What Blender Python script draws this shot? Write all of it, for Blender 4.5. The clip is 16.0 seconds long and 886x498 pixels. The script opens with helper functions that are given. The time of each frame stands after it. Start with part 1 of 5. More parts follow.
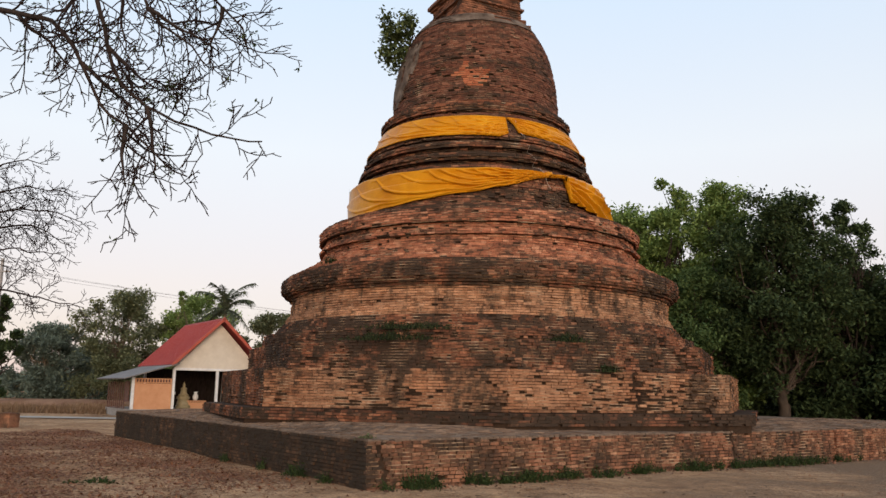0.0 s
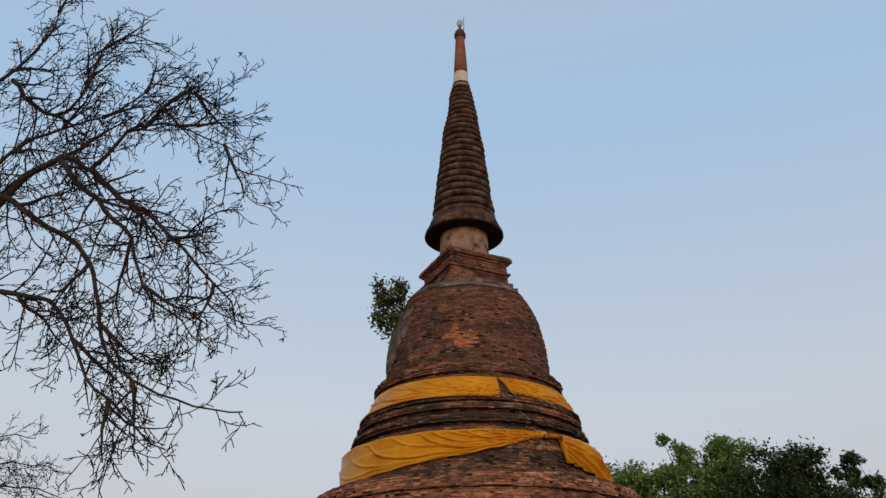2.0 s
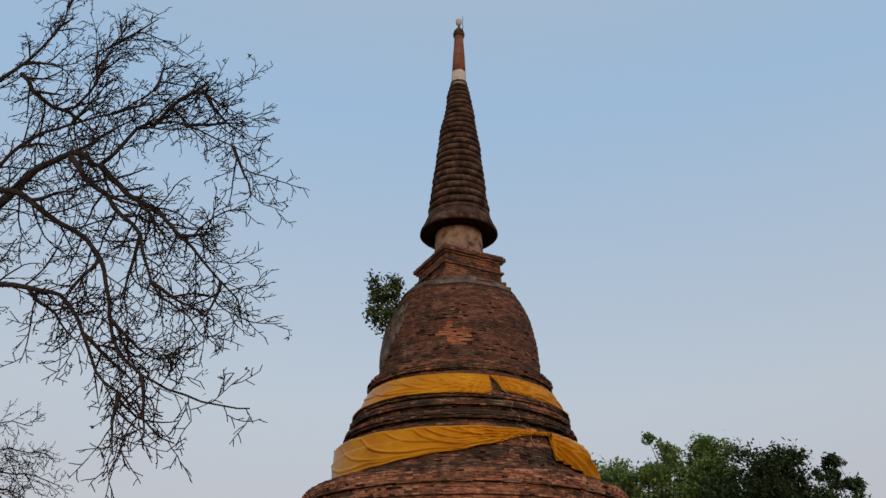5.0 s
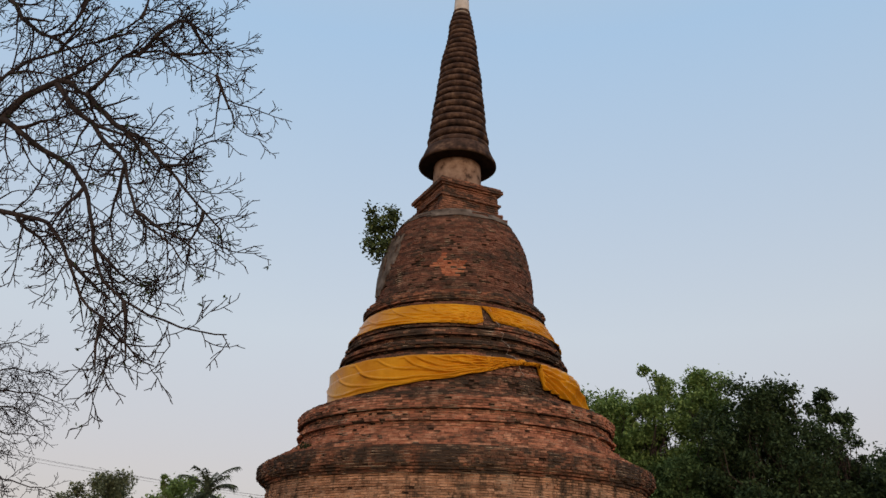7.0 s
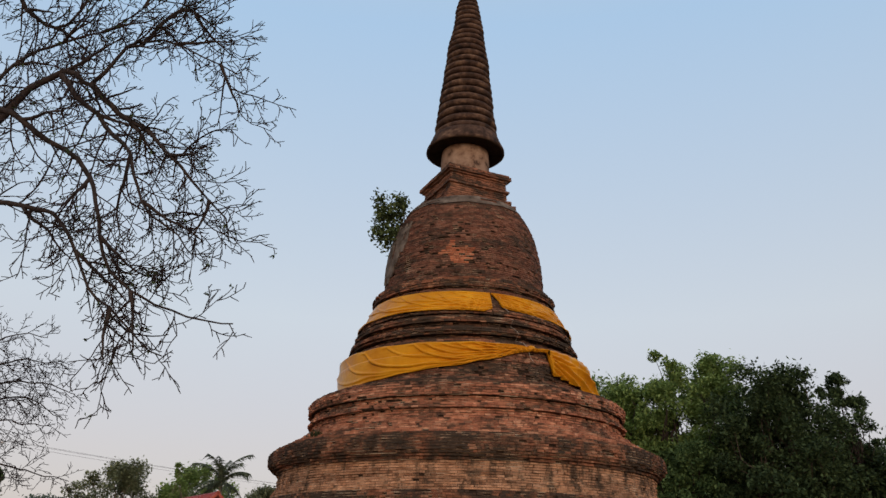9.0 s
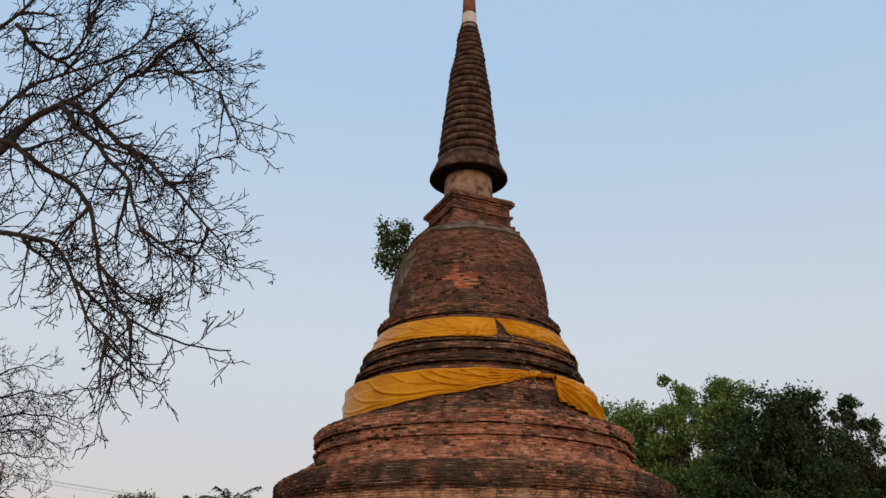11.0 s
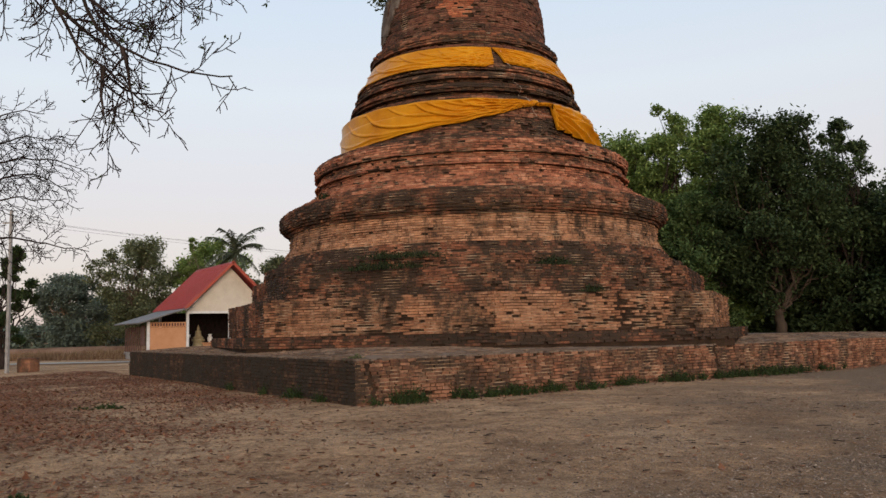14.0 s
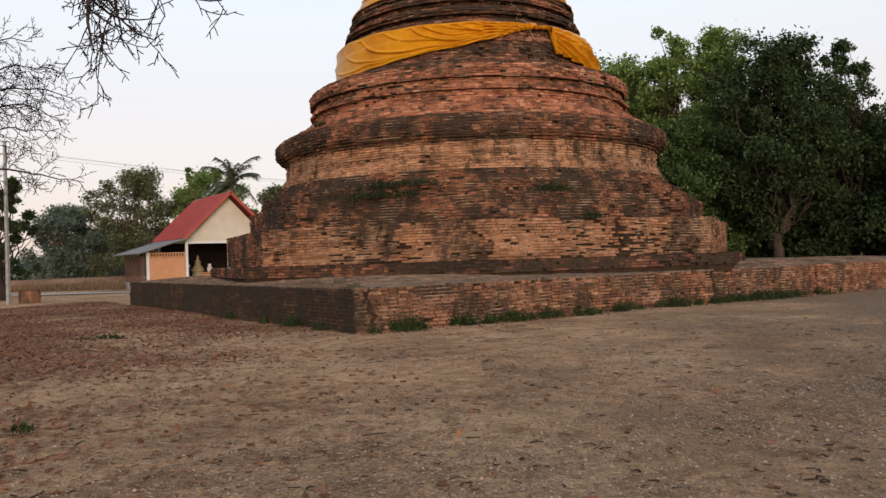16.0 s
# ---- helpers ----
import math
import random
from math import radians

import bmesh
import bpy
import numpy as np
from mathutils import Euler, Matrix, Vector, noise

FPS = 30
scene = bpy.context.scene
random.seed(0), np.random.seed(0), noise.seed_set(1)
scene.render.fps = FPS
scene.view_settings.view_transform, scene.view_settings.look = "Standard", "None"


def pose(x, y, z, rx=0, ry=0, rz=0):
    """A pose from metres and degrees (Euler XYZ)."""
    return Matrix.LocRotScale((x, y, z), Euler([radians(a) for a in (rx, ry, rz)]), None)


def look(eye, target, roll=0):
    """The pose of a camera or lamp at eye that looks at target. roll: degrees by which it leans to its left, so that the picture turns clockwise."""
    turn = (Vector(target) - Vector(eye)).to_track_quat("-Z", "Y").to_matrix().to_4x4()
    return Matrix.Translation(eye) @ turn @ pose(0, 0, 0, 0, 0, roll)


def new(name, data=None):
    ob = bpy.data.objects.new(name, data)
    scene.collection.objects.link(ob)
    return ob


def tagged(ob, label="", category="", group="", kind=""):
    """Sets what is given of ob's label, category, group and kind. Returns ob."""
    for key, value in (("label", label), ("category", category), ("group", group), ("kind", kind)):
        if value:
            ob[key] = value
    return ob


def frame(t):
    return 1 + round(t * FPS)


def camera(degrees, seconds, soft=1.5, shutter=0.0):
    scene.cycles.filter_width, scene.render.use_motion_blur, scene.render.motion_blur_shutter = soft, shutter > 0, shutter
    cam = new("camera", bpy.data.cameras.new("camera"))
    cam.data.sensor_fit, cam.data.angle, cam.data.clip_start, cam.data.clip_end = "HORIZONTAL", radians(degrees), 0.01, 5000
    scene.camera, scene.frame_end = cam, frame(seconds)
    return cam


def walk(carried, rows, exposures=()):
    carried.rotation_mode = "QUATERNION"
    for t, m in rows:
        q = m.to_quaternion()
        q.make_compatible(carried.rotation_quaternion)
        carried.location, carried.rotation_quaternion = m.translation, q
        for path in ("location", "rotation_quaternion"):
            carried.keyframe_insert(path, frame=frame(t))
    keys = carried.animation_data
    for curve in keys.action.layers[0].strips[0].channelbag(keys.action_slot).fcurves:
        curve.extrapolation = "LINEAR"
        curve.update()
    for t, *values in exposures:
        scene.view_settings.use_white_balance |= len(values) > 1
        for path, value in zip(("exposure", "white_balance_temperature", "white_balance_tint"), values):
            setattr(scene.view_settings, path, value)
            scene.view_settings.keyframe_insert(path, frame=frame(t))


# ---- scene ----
cam = camera(56.9, 16.0)
PATH = [
    (0, (0.278, 1.375, 1.908), (-0.128, 3.303, 2.251), 0.9),
    (0.5, (0.123, 1.175, 1.941), (-0.249, 3.058, 2.503), -0.3),
    (1, (0.437, 1.137, 1.974), (0.062, 2.965, 2.693), -1.3),
    (1.5, (0.588, 1.206, 1.966), (0.218, 2.978, 2.816), -0.5),
    (2, (0.657, 1.252, 1.936), (0.288, 2.981, 2.871), -0.7),
    (2.5, (0.61, 1.269, 1.925), (0.248, 2.985, 2.888), -0.4),
    (3, (0.5, 1.225, 1.907), (0.146, 2.943, 2.866), -0.2),
    (3.5, (0.477, 1.203, 1.897), (0.125, 2.927, 2.848), -0.2),
    (6, (0.657, 0.512, 1.949), (0.302, 2.283, 2.807), 0.7),
    (6.5, (0.969, 0.615, 1.921), (0.596, 2.406, 2.729), 1.0),
    (7, (1.229, 0.629, 1.888), (0.84, 2.436, 2.652), 1.6),
    (7.5, (1.281, 0.595, 1.912), (0.882, 2.407, 2.659), 1.3),
    (8, (1.287, 0.649, 1.933), (0.878, 2.464, 2.666), 1.6),
    (10.3, (1.443, 0.764, 1.853), (1.013, 2.569, 2.598), 0.8),
    (10.5, (1.485, 0.817, 1.852), (1.05, 2.613, 2.618), 1.0),
    (11, (1.432, 0.856, 1.863), (1.001, 2.638, 2.661), 0.7),
    (11.5, (1.334, 0.773, 1.826), (0.911, 2.551, 2.639), 0.7),
    (12, (1.187, 0.484, 1.793), (0.772, 2.276, 2.579), 1.1),
    (12.5, (1.218, 0.61, 1.767), (0.783, 2.461, 2.386), 0.8),
    (13, (1.193, 0.688, 1.582), (0.748, 2.579, 2.058), 1.3),
    (13.5, (1.135, 0.827, 1.517), (0.692, 2.752, 1.828), -1.0),
    (14, (1.115, 0.909, 1.507), (0.672, 2.849, 1.705), -1.3),
    (14.5, (1.106, 0.956, 1.495), (0.663, 2.902, 1.622), -1.4),
    (15, (1.111, 0.974, 1.499), (0.668, 2.922, 1.583), -1.4),
    (15.5, (1.107, 0.965, 1.512), (0.662, 2.915, 1.559), -1.6),
    (16, (1.116, 0.975, 1.514), (0.67, 2.924, 1.536), -1.8),
]
BASE = 2.0
LOOKS = ((0, 0.25), (0.5, 0.12), (1.0, -0.05), (1.5, -0.20), (2.2, -0.38), (3.5, -0.48), (6.0, -0.42), (7.0, -0.27), (8.0, -0.25),
         (10.5, -0.18), (11.5, -0.24), (12.5, -0.28), (13.2, -0.05), (14.0, 0.06), (15.0, 0.19), (16.0, 0.27))
walk(cam, [(t, look(eye, target, roll)) for t, eye, target, roll in PATH],
     [(t, BASE + e, 6550 + 750 * min(1, max(0, 0.55 + e)), 11 + 4 * min(1, max(0, 0.55 + e))) for t, e in LOOKS])

# ---- light ----
SUN_AZ, SUN_EL = radians(158), radians(9)
world = bpy.data.worlds.new("world")
scene.world = world
world.use_nodes = True
wn, wl = world.node_tree.nodes, world.node_tree.links
sky = wn.new("ShaderNodeTexSky")
sky.sky_type = "NISHITA"
sky.sun_disc = False
sky.sun_elevation, sky.sun_rotation = SUN_EL, SUN_AZ
sky.air_density, sky.dust_density, sky.ozone_density = 1.0, 1.0, 2.0
wn["Background"].inputs["Strength"].default_value = 0.150
# evening haze: rose near the horizon, paling to blue overhead, laid over the clear sky
up = wn.new("ShaderNodeSeparateXYZ")
wl.new(wn.new("ShaderNodeTexCoord").outputs["Generated"], up.inputs[0])
tint = wn.new("ShaderNodeValToRGB")
for stop_, (p_, c_) in zip([tint.color_ramp.elements[0], tint.color_ramp.elements[1]] + [tint.color_ramp.elements.new(0.5) for _ in range(3)],
                           ((0.0, (0.84, 0.70, 0.77)), (1.0, (0.55, 0.95, 1.42)), (0.12, (0.96, 0.86, 0.895)), (0.28, (1.0, 1.085, 1.17)), (0.60, (0.69, 1.02, 1.40)))):
    stop_.position, stop_.color = p_, (*c_, 1)
wl.new(up.outputs["Z"], tint.inputs["Fac"])
haze = wn.new("ShaderNodeMix")
haze.data_type, haze.blend_type = "RGBA", "ADD"
haze.inputs["Factor"].default_value = 0.08
wl.new(tint.outputs["Color"], haze.inputs["A"])
wl.new(sky.outputs[0], haze.inputs["B"])
wl.new(haze.outputs["Result"], wn["Background"].inputs["Color"])
sun = new("sun", bpy.data.lights.new("sun", "SUN"))
sun.data.energy, sun.data.angle, sun.data.color = 0.42, radians(25), (1.0, 0.87, 0.74)
sun.matrix_world = look((math.sin(SUN_AZ) * math.cos(SUN_EL) * 90, math.cos(SUN_AZ) * math.cos(SUN_EL) * 90, math.sin(SUN_EL) * 90), (0, 0, 0))


# ---- materials ----
def nodes_of(name):
    m = bpy.data.materials.new(name)
    m.use_nodes = True
    return m, m.node_tree.nodes, m.node_tree.links, m.node_tree.nodes["Principled BSDF"]


def noise_node(n, l, scale, detail=6, rough=0.6, stretch=(1, 1, 1), distort=0.0, local=False):
    if local:
        src = n.new("ShaderNodeTexCoord").outputs["Object"]
    else:
        src = n.new("ShaderNodeNewGeometry").outputs["Position"]
    mp = n.new("ShaderNodeMapping")
    mp.inputs["Scale"].default_value = stretch
    l.new(src, mp.inputs["Vector"])
    t = n.new("ShaderNodeTexNoise")
    t.inputs["Scale"].default_value, t.inputs["Detail"].default_value = scale, detail
    t.inputs["Roughness"].default_value, t.inputs["Distortion"].default_value = rough, distort
    l.new(mp.outputs[0], t.inputs["Vector"])
    return t.outputs["Fac"]


def ramp(n, l, fac, stops):
    r = n.new("ShaderNodeValToRGB")
    e = r.color_ramp.elements
    while len(e) < len(stops):
        e.new(0.5)
    for el, (p, c) in zip(e, stops):
        el.position = p
        el.color = (*c, 1) if len(c) == 3 else c
    if fac is not None:
        l.new(fac, r.inputs["Fac"])
    return r.outputs["Color"]


def mix(n, l, fac, a, b, mode="MIX"):
    m = n.new("ShaderNodeMix")
    m.data_type, m.blend_type = "RGBA", mode
    for sock, v in ((m.inputs["Factor"], fac), (m.inputs["A"], a), (m.inputs["B"], b)):
        if isinstance(v, (int, float)):
            sock.default_value = v
        elif isinstance(v, tuple):
            sock.default_value = (*v, 1)
        else:
            l.new(v, sock)
    return m.outputs["Result"]


def step_of(n, l, fac, lo, hi):
    r = n.new("ShaderNodeMapRange")
    r.inputs["From Min"].default_value, r.inputs["From Max"].default_value = lo, hi
    l.new(fac, r.inputs["Value"])
    return r.outputs[0]


def bump(n, l, b, height, strength, dist):
    k = n.new("ShaderNodeBump")
    k.inputs["Strength"].default_value, k.inputs["Distance"].default_value = strength, dist
    l.new(height, k.inputs["Height"])
    l.new(k.outputs[0], b.inputs["Normal"])


def piece_random(n, l, times=1.0):
    """A number of its own for each piece, joined or single."""
    a, b = n.new("ShaderNodeNewGeometry").outputs["Random Per Island"], n.new("ShaderNodeObjectInfo").outputs["Random"]
    s = n.new("ShaderNodeMath")
    s.operation = "ADD"
    l.new(a, s.inputs[0]), l.new(b, s.inputs[1])
    k = n.new("ShaderNodeMath")
    k.operation = "MULTIPLY"
    k.inputs[1].default_value = times
    l.new(s.outputs[0], k.inputs[0])
    f = n.new("ShaderNodeMath")
    f.operation = "FRACT"
    l.new(k.outputs[0], f.inputs[0])
    return f.outputs[0]


def brick_mat(name, tones, black=0.5, wash=0.0, black_cut=(0.5, 0.68), drip=(1, 1, 0.6)):
    """Old weathered brick: tones per brick, black lichen streaks and a pale wash of old lime."""
    m, n, l, b = nodes_of(name)
    mean = [sum(t[k] for _, t in tones) / len(tones) for k in range(3)]
    c = ramp(n, l, piece_random(n, l), [(q, tuple(1.45 * (0.72 * t[k] + 0.28 * mean[k]) for k in range(3))) for q, t in tones])
    c = mix(n, l, 0.85, c, ramp(n, l, noise_node(n, l, 4.5, 9, 0.72, (1, 1, 1.6)), [(0.34, (0.42, 0.37, 0.35)), (0.5, (0.95, 0.95, 0.95)), (0.66, (1.28, 1.22, 1.16))]), "MULTIPLY")
    grain = noise_node(n, l, 22, 5, 0.7)
    c = mix(n, l, 0.55, c, ramp(n, l, grain, [(0.25, (0.35, 0.3, 0.28)), (0.75, (1.0, 0.98, 0.95))]), "MULTIPLY")
    if wash:
        w = step_of(n, l, noise_node(n, l, 0.55, 8, 0.65, (1, 1, 0.55)), 0.42, 0.62)
        wf = n.new("ShaderNodeMath")
        wf.operation = "MULTIPLY"
        wf.inputs[1].default_value = wash
        l.new(w, wf.inputs[0])
        c = mix(n, l, wf.outputs[0], c, (0.42, 0.245, 0.15))
    c = mix(n, l, 0.75, c, ramp(n, l, noise_node(n, l, 1.1, 7, 0.7, (0.35, 0.35, 4.5), 0.3), [(0.36, (0.42, 0.39, 0.38)), (0.5, (0.92, 0.92, 0.92)), (0.62, (1.14, 1.12, 1.08))]), "MULTIPLY")
    dith = n.new("ShaderNodeMath")
    dith.operation = "MULTIPLY_ADD"
    dith.inputs[1].default_value = 0.10
    l.new(piece_random(n, l, 7.31), dith.inputs[0])
    l.new(noise_node(n, l, 0.8, 10, 0.72, drip, 0.4), dith.inputs[2])
    st = step_of(n, l, dith.outputs[0], black_cut[0] + 0.05, black_cut[1] + 0.05)
    sf = n.new("ShaderNodeMath")
    sf.operation = "MULTIPLY"
    sf.inputs[1].default_value = black
    l.new(st, sf.inputs[0])
    c = mix(n, l, sf.outputs[0], c, (0.036, 0.029, 0.022))
    l.new(c, b.inputs["Base Color"])
    b.inputs["Roughness"].default_value = 0.92
    b.inputs["Specular IOR Level"].default_value = 0.12
    bump(n, l, b, noise_node(n, l, 30, 6, 0.75), 0.6, 0.02)
    return m


def plain_mat(name, stops, scale, rough=0.8, bump_s=0.3, bump_d=0.01, stretch=(1, 1, 1), detail=8, metallic=0.0, second=None, local=False):
    m, n, l, b = nodes_of(name)
    c = ramp(n, l, noise_node(n, l, scale, detail, 0.65, stretch, local=local), stops)
    if second:
        c = mix(n, l, 0.6, c, ramp(n, l, noise_node(n, l, second, 4, 0.6), [(0.3, (0.45, 0.43, 0.42)), (0.7, (1, 1, 1))]), "MULTIPLY")
    l.new(c, b.inputs["Base Color"])
    b.inputs["Roughness"].default_value, b.inputs["Metallic"].default_value = rough, metallic
    b.inputs["Specular IOR Level"].default_value = 0.12 if rough > 0.75 else 0.4
    if bump_s:
        bump(n, l, b, noise_node(n, l, scale * 6, 6, 0.7), bump_s, bump_d)
    return m


def leaf_mat(name, dark, light, trans=0.25):
    m, n, l, b = nodes_of(name)
    c = ramp(n, l, piece_random(n, l), [(0.0, dark), (0.6, tuple((d + e) / 2 for d, e in zip(dark, light))), (1.0, light)])
    c = mix(n, l, 0.5, c, ramp(n, l, noise_node(n, l, 0.5, 4), [(0.35, (0.5, 0.5, 0.5)), (0.65, (1, 1, 1))]), "MULTIPLY")
    l.new(c, b.inputs["Base Color"])
    b.inputs["Roughness"].default_value = 0.7
    b.inputs["Specular IOR Level"].default_value = 0.15
    t = n.new("ShaderNodeBsdfTranslucent")
    l.new(c, t.inputs["Color"])
    s = n.new("ShaderNodeMixShader")
    s.inputs[0].default_value = trans
    l.new(b.outputs[0], s.inputs[1]), l.new(t.outputs[0], s.inputs[2])
    l.new(s.outputs[0], n["Material Output"].inputs["Surface"])
    return m


RED = [(0.0, (0.20, 0.068, 0.042)), (0.3, (0.31, 0.11, 0.062)), (0.7, (0.40, 0.155, 0.087)), (1.0, (0.52, 0.27, 0.17))]
OCHRE = [(0.0, (0.17, 0.073, 0.040)), (0.3, (0.25, 0.112, 0.060)), (0.7, (0.31, 0.148, 0.082)), (1.0, (0.40, 0.222, 0.135))]
DARK = [(0.0, (0.08, 0.034, 0.022)), (0.4, (0.18, 0.068, 0.038)), (0.8, (0.28, 0.108, 0.06)), (1.0, (0.40, 0.20, 0.12))]
M_RED = brick_mat("brick_red", RED, 0.86, 0.12, (0.47, 0.60), (0.7, 0.7, 2.2))
M_OCHRE = brick_mat("brick_ochre", OCHRE, 0.88, 0.35, (0.47, 0.60))
M_DRUM = brick_mat("brick_drum", [(0.0, (0.24, 0.11, 0.06)), (0.4, (0.36, 0.18, 0.10)), (1.0, (0.48, 0.27, 0.165))], 0.88, 0.45, (0.49, 0.62), (2.6, 2.6, 0.22))
M_DARK = brick_mat("brick_dark", DARK, 0.92, 0.1, (0.40, 0.54))
M_MOULD = brick_mat("brick_moulding", [(0.0, (0.09, 0.036, 0.023)), (0.4, (0.20, 0.074, 0.042)), (0.8, (0.31, 0.12, 0.065)), (1.0, (0.42, 0.21, 0.12))], 0.92, 0.0, (0.39, 0.53), (0.6, 0.6, 2.5))
# lichened red brick, darkened to hold the shade about the lower sash
M_REDSHADE = brick_mat("brick_red_shaded", [(0.0, (0.10, 0.036, 0.024)), (0.4, (0.19, 0.068, 0.040)), (0.8, (0.27, 0.105, 0.060)), (1.0, (0.42, 0.24, 0.15))], 0.92, 0.05, (0.40, 0.54), (0.7, 0.7, 2.6))
M_BLACKISH = brick_mat("brick_near_black", [(0.0, (0.038, 0.024, 0.017)), (0.6, (0.085, 0.048, 0.029)), (1.0, (0.15, 0.082, 0.048))], 0.9, 0.0, (0.32, 0.52))
M_PLINTH = brick_mat("brick_plinth", DARK, 0.92, 0.0, (0.37, 0.51), (0.5, 0.5, 1.2))
M_WALL = brick_mat("brick_platform", [(0.0, (0.09, 0.037, 0.024)), (0.35, (0.19, 0.076, 0.045)), (0.75, (0.275, 0.12, 0.071)), (1.0, (0.40, 0.225, 0.145))], 0.88, 0.25, (0.44, 0.58))
M_FRESH = brick_mat("brick_fresh_red", [(0.0, (0.22, 0.065, 0.034)), (0.5, (0.34, 0.105, 0.054)), (1.0, (0.42, 0.17, 0.09))], 0.7, 0.0, (0.56, 0.66))
M_BELL = brick_mat("brick_bell", [(0.0, (0.10, 0.040, 0.028)), (0.5, (0.155, 0.062, 0.039)), (1.0, (0.22, 0.11, 0.074))], 0.85, 0.0, (0.45, 0.6), (0.8, 0.8, 2.4))
# core mortar, darkened so its colour carries the shade inside gaps and missing bricks
M_MORTAR_SHADE = plain_mat("mortar_shade", [(0.3, (0.022, 0.014, 0.010)), (0.7, (0.06, 0.036, 0.023))], 3.0, 0.95, 0.5, 0.02)
M_BED = plain_mat("lime_bed_joint", [(0.40, (0.03, 0.018, 0.012)), (0.50, (0.10, 0.058, 0.036)), (0.58, (0.38, 0.25, 0.16)), (0.70, (0.58, 0.44, 0.31))], 1.6, 0.95, 0.4, 0.01, second=5)
M_DARKBED = plain_mat("dark_bed_joint", [(0.42, (0.035, 0.024, 0.018)), (0.68, (0.10, 0.07, 0.05))], 1.4, 0.95, 0.4, 0.01, second=7)
M_RING = plain_mat("ring_plaster", [(0.34, (0.028, 0.018, 0.014)), (0.5, (0.085, 0.046, 0.032)), (0.66, (0.20, 0.115, 0.072))], 2.6, 0.9, 0.5, 0.02, second=9)
M_NECK = plain_mat("neck_plaster", [(0.34, (0.06, 0.032, 0.022)), (0.46, (0.22, 0.125, 0.08)), (0.7, (0.34, 0.215, 0.145))], 2.5, 0.9, 0.4, 0.01)
M_TIPRED = plain_mat("spire_red_plaster", [(0.3, (0.14, 0.05, 0.032)), (0.7, (0.28, 0.115, 0.07))], 3.0, 0.9, 0.3, 0.01)
M_PALE = plain_mat("pale_plaster", [(0.3, (0.4, 0.31, 0.24)), (0.7, (0.6, 0.5, 0.42))], 4.0, 0.85, 0.3, 0.01)
M_PAVE = plain_mat("platform_paving", [(0.3, (0.09, 0.062, 0.045)), (0.5, (0.19, 0.135, 0.10)), (0.75, (0.29, 0.215, 0.16))], 1.6, 0.95, 0.6, 0.02, second=14)
M_BARK = plain_mat("bark_dark", [(0.3, (0.018, 0.013, 0.011)), (0.7, (0.055, 0.038, 0.032))], 9, 0.9, 0.6, 0.02, (1, 1, 0.3))
M_TWIG = plain_mat("twig_bark", [(0.3, (0.014, 0.010, 0.010)), (0.7, (0.035, 0.023, 0.021))], 6, 0.9, 0)
M_TRUNK = plain_mat("bark_brown", [(0.3, (0.09, 0.065, 0.045)), (0.7, (0.22, 0.16, 0.11))], 6, 0.9, 0.6, 0.03, (1, 1, 0.3))
M_TRUNKD = plain_mat("bark_shaded", [(0.3, (0.035, 0.026, 0.020)), (0.7, (0.085, 0.062, 0.046))], 6, 0.9, 0.6, 0.03, (1, 1, 0.3))
M_LEAF_R = leaf_mat("leaf_dark_green", (0.029, 0.05, 0.022), (0.092, 0.13, 0.05), 0.25)
M_LEAF_Y = leaf_mat("leaf_bright_green", (0.11, 0.18, 0.05), (0.34, 0.44, 0.14), 0.35)
M_LEAF_M = leaf_mat("leaf_mid_green", (0.055, 0.10, 0.035), (0.17, 0.24, 0.085), 0.3)
# olive and bluish leaves are lightened, so their colour carries distance haze
M_LEAF_O = leaf_mat("leaf_olive", (0.10, 0.115, 0.06), (0.26, 0.27, 0.14), 0.35)
M_LEAF_HAZE = leaf_mat("leaf_bluish_haze", (0.105, 0.135, 0.105), (0.22, 0.27, 0.205), 0.35)
M_PALM = leaf_mat("palm_frond", (0.035, 0.045, 0.028), (0.11, 0.13, 0.075), 0.15)
M_MOSS = leaf_mat("ledge_moss", (0.014, 0.022, 0.009), (0.05, 0.068, 0.024), 0.1)
M_GRASS = leaf_mat("weed_green", (0.02, 0.036, 0.012), (0.065, 0.095, 0.03))
M_DRYLEAF = leaf_mat("dry_leaf", (0.10, 0.036, 0.017), (0.35, 0.145, 0.070), 0.1)
M_DRYGRASS = leaf_mat("dry_grass", (0.16, 0.09, 0.05), (0.34, 0.22, 0.13), 0.2)
M_STONE = plain_mat("pebble", [(0.36, (0.08, 0.052, 0.038)), (0.5, (0.22, 0.152, 0.110)), (0.64, (0.44, 0.34, 0.26))], 7, 0.9, 0)


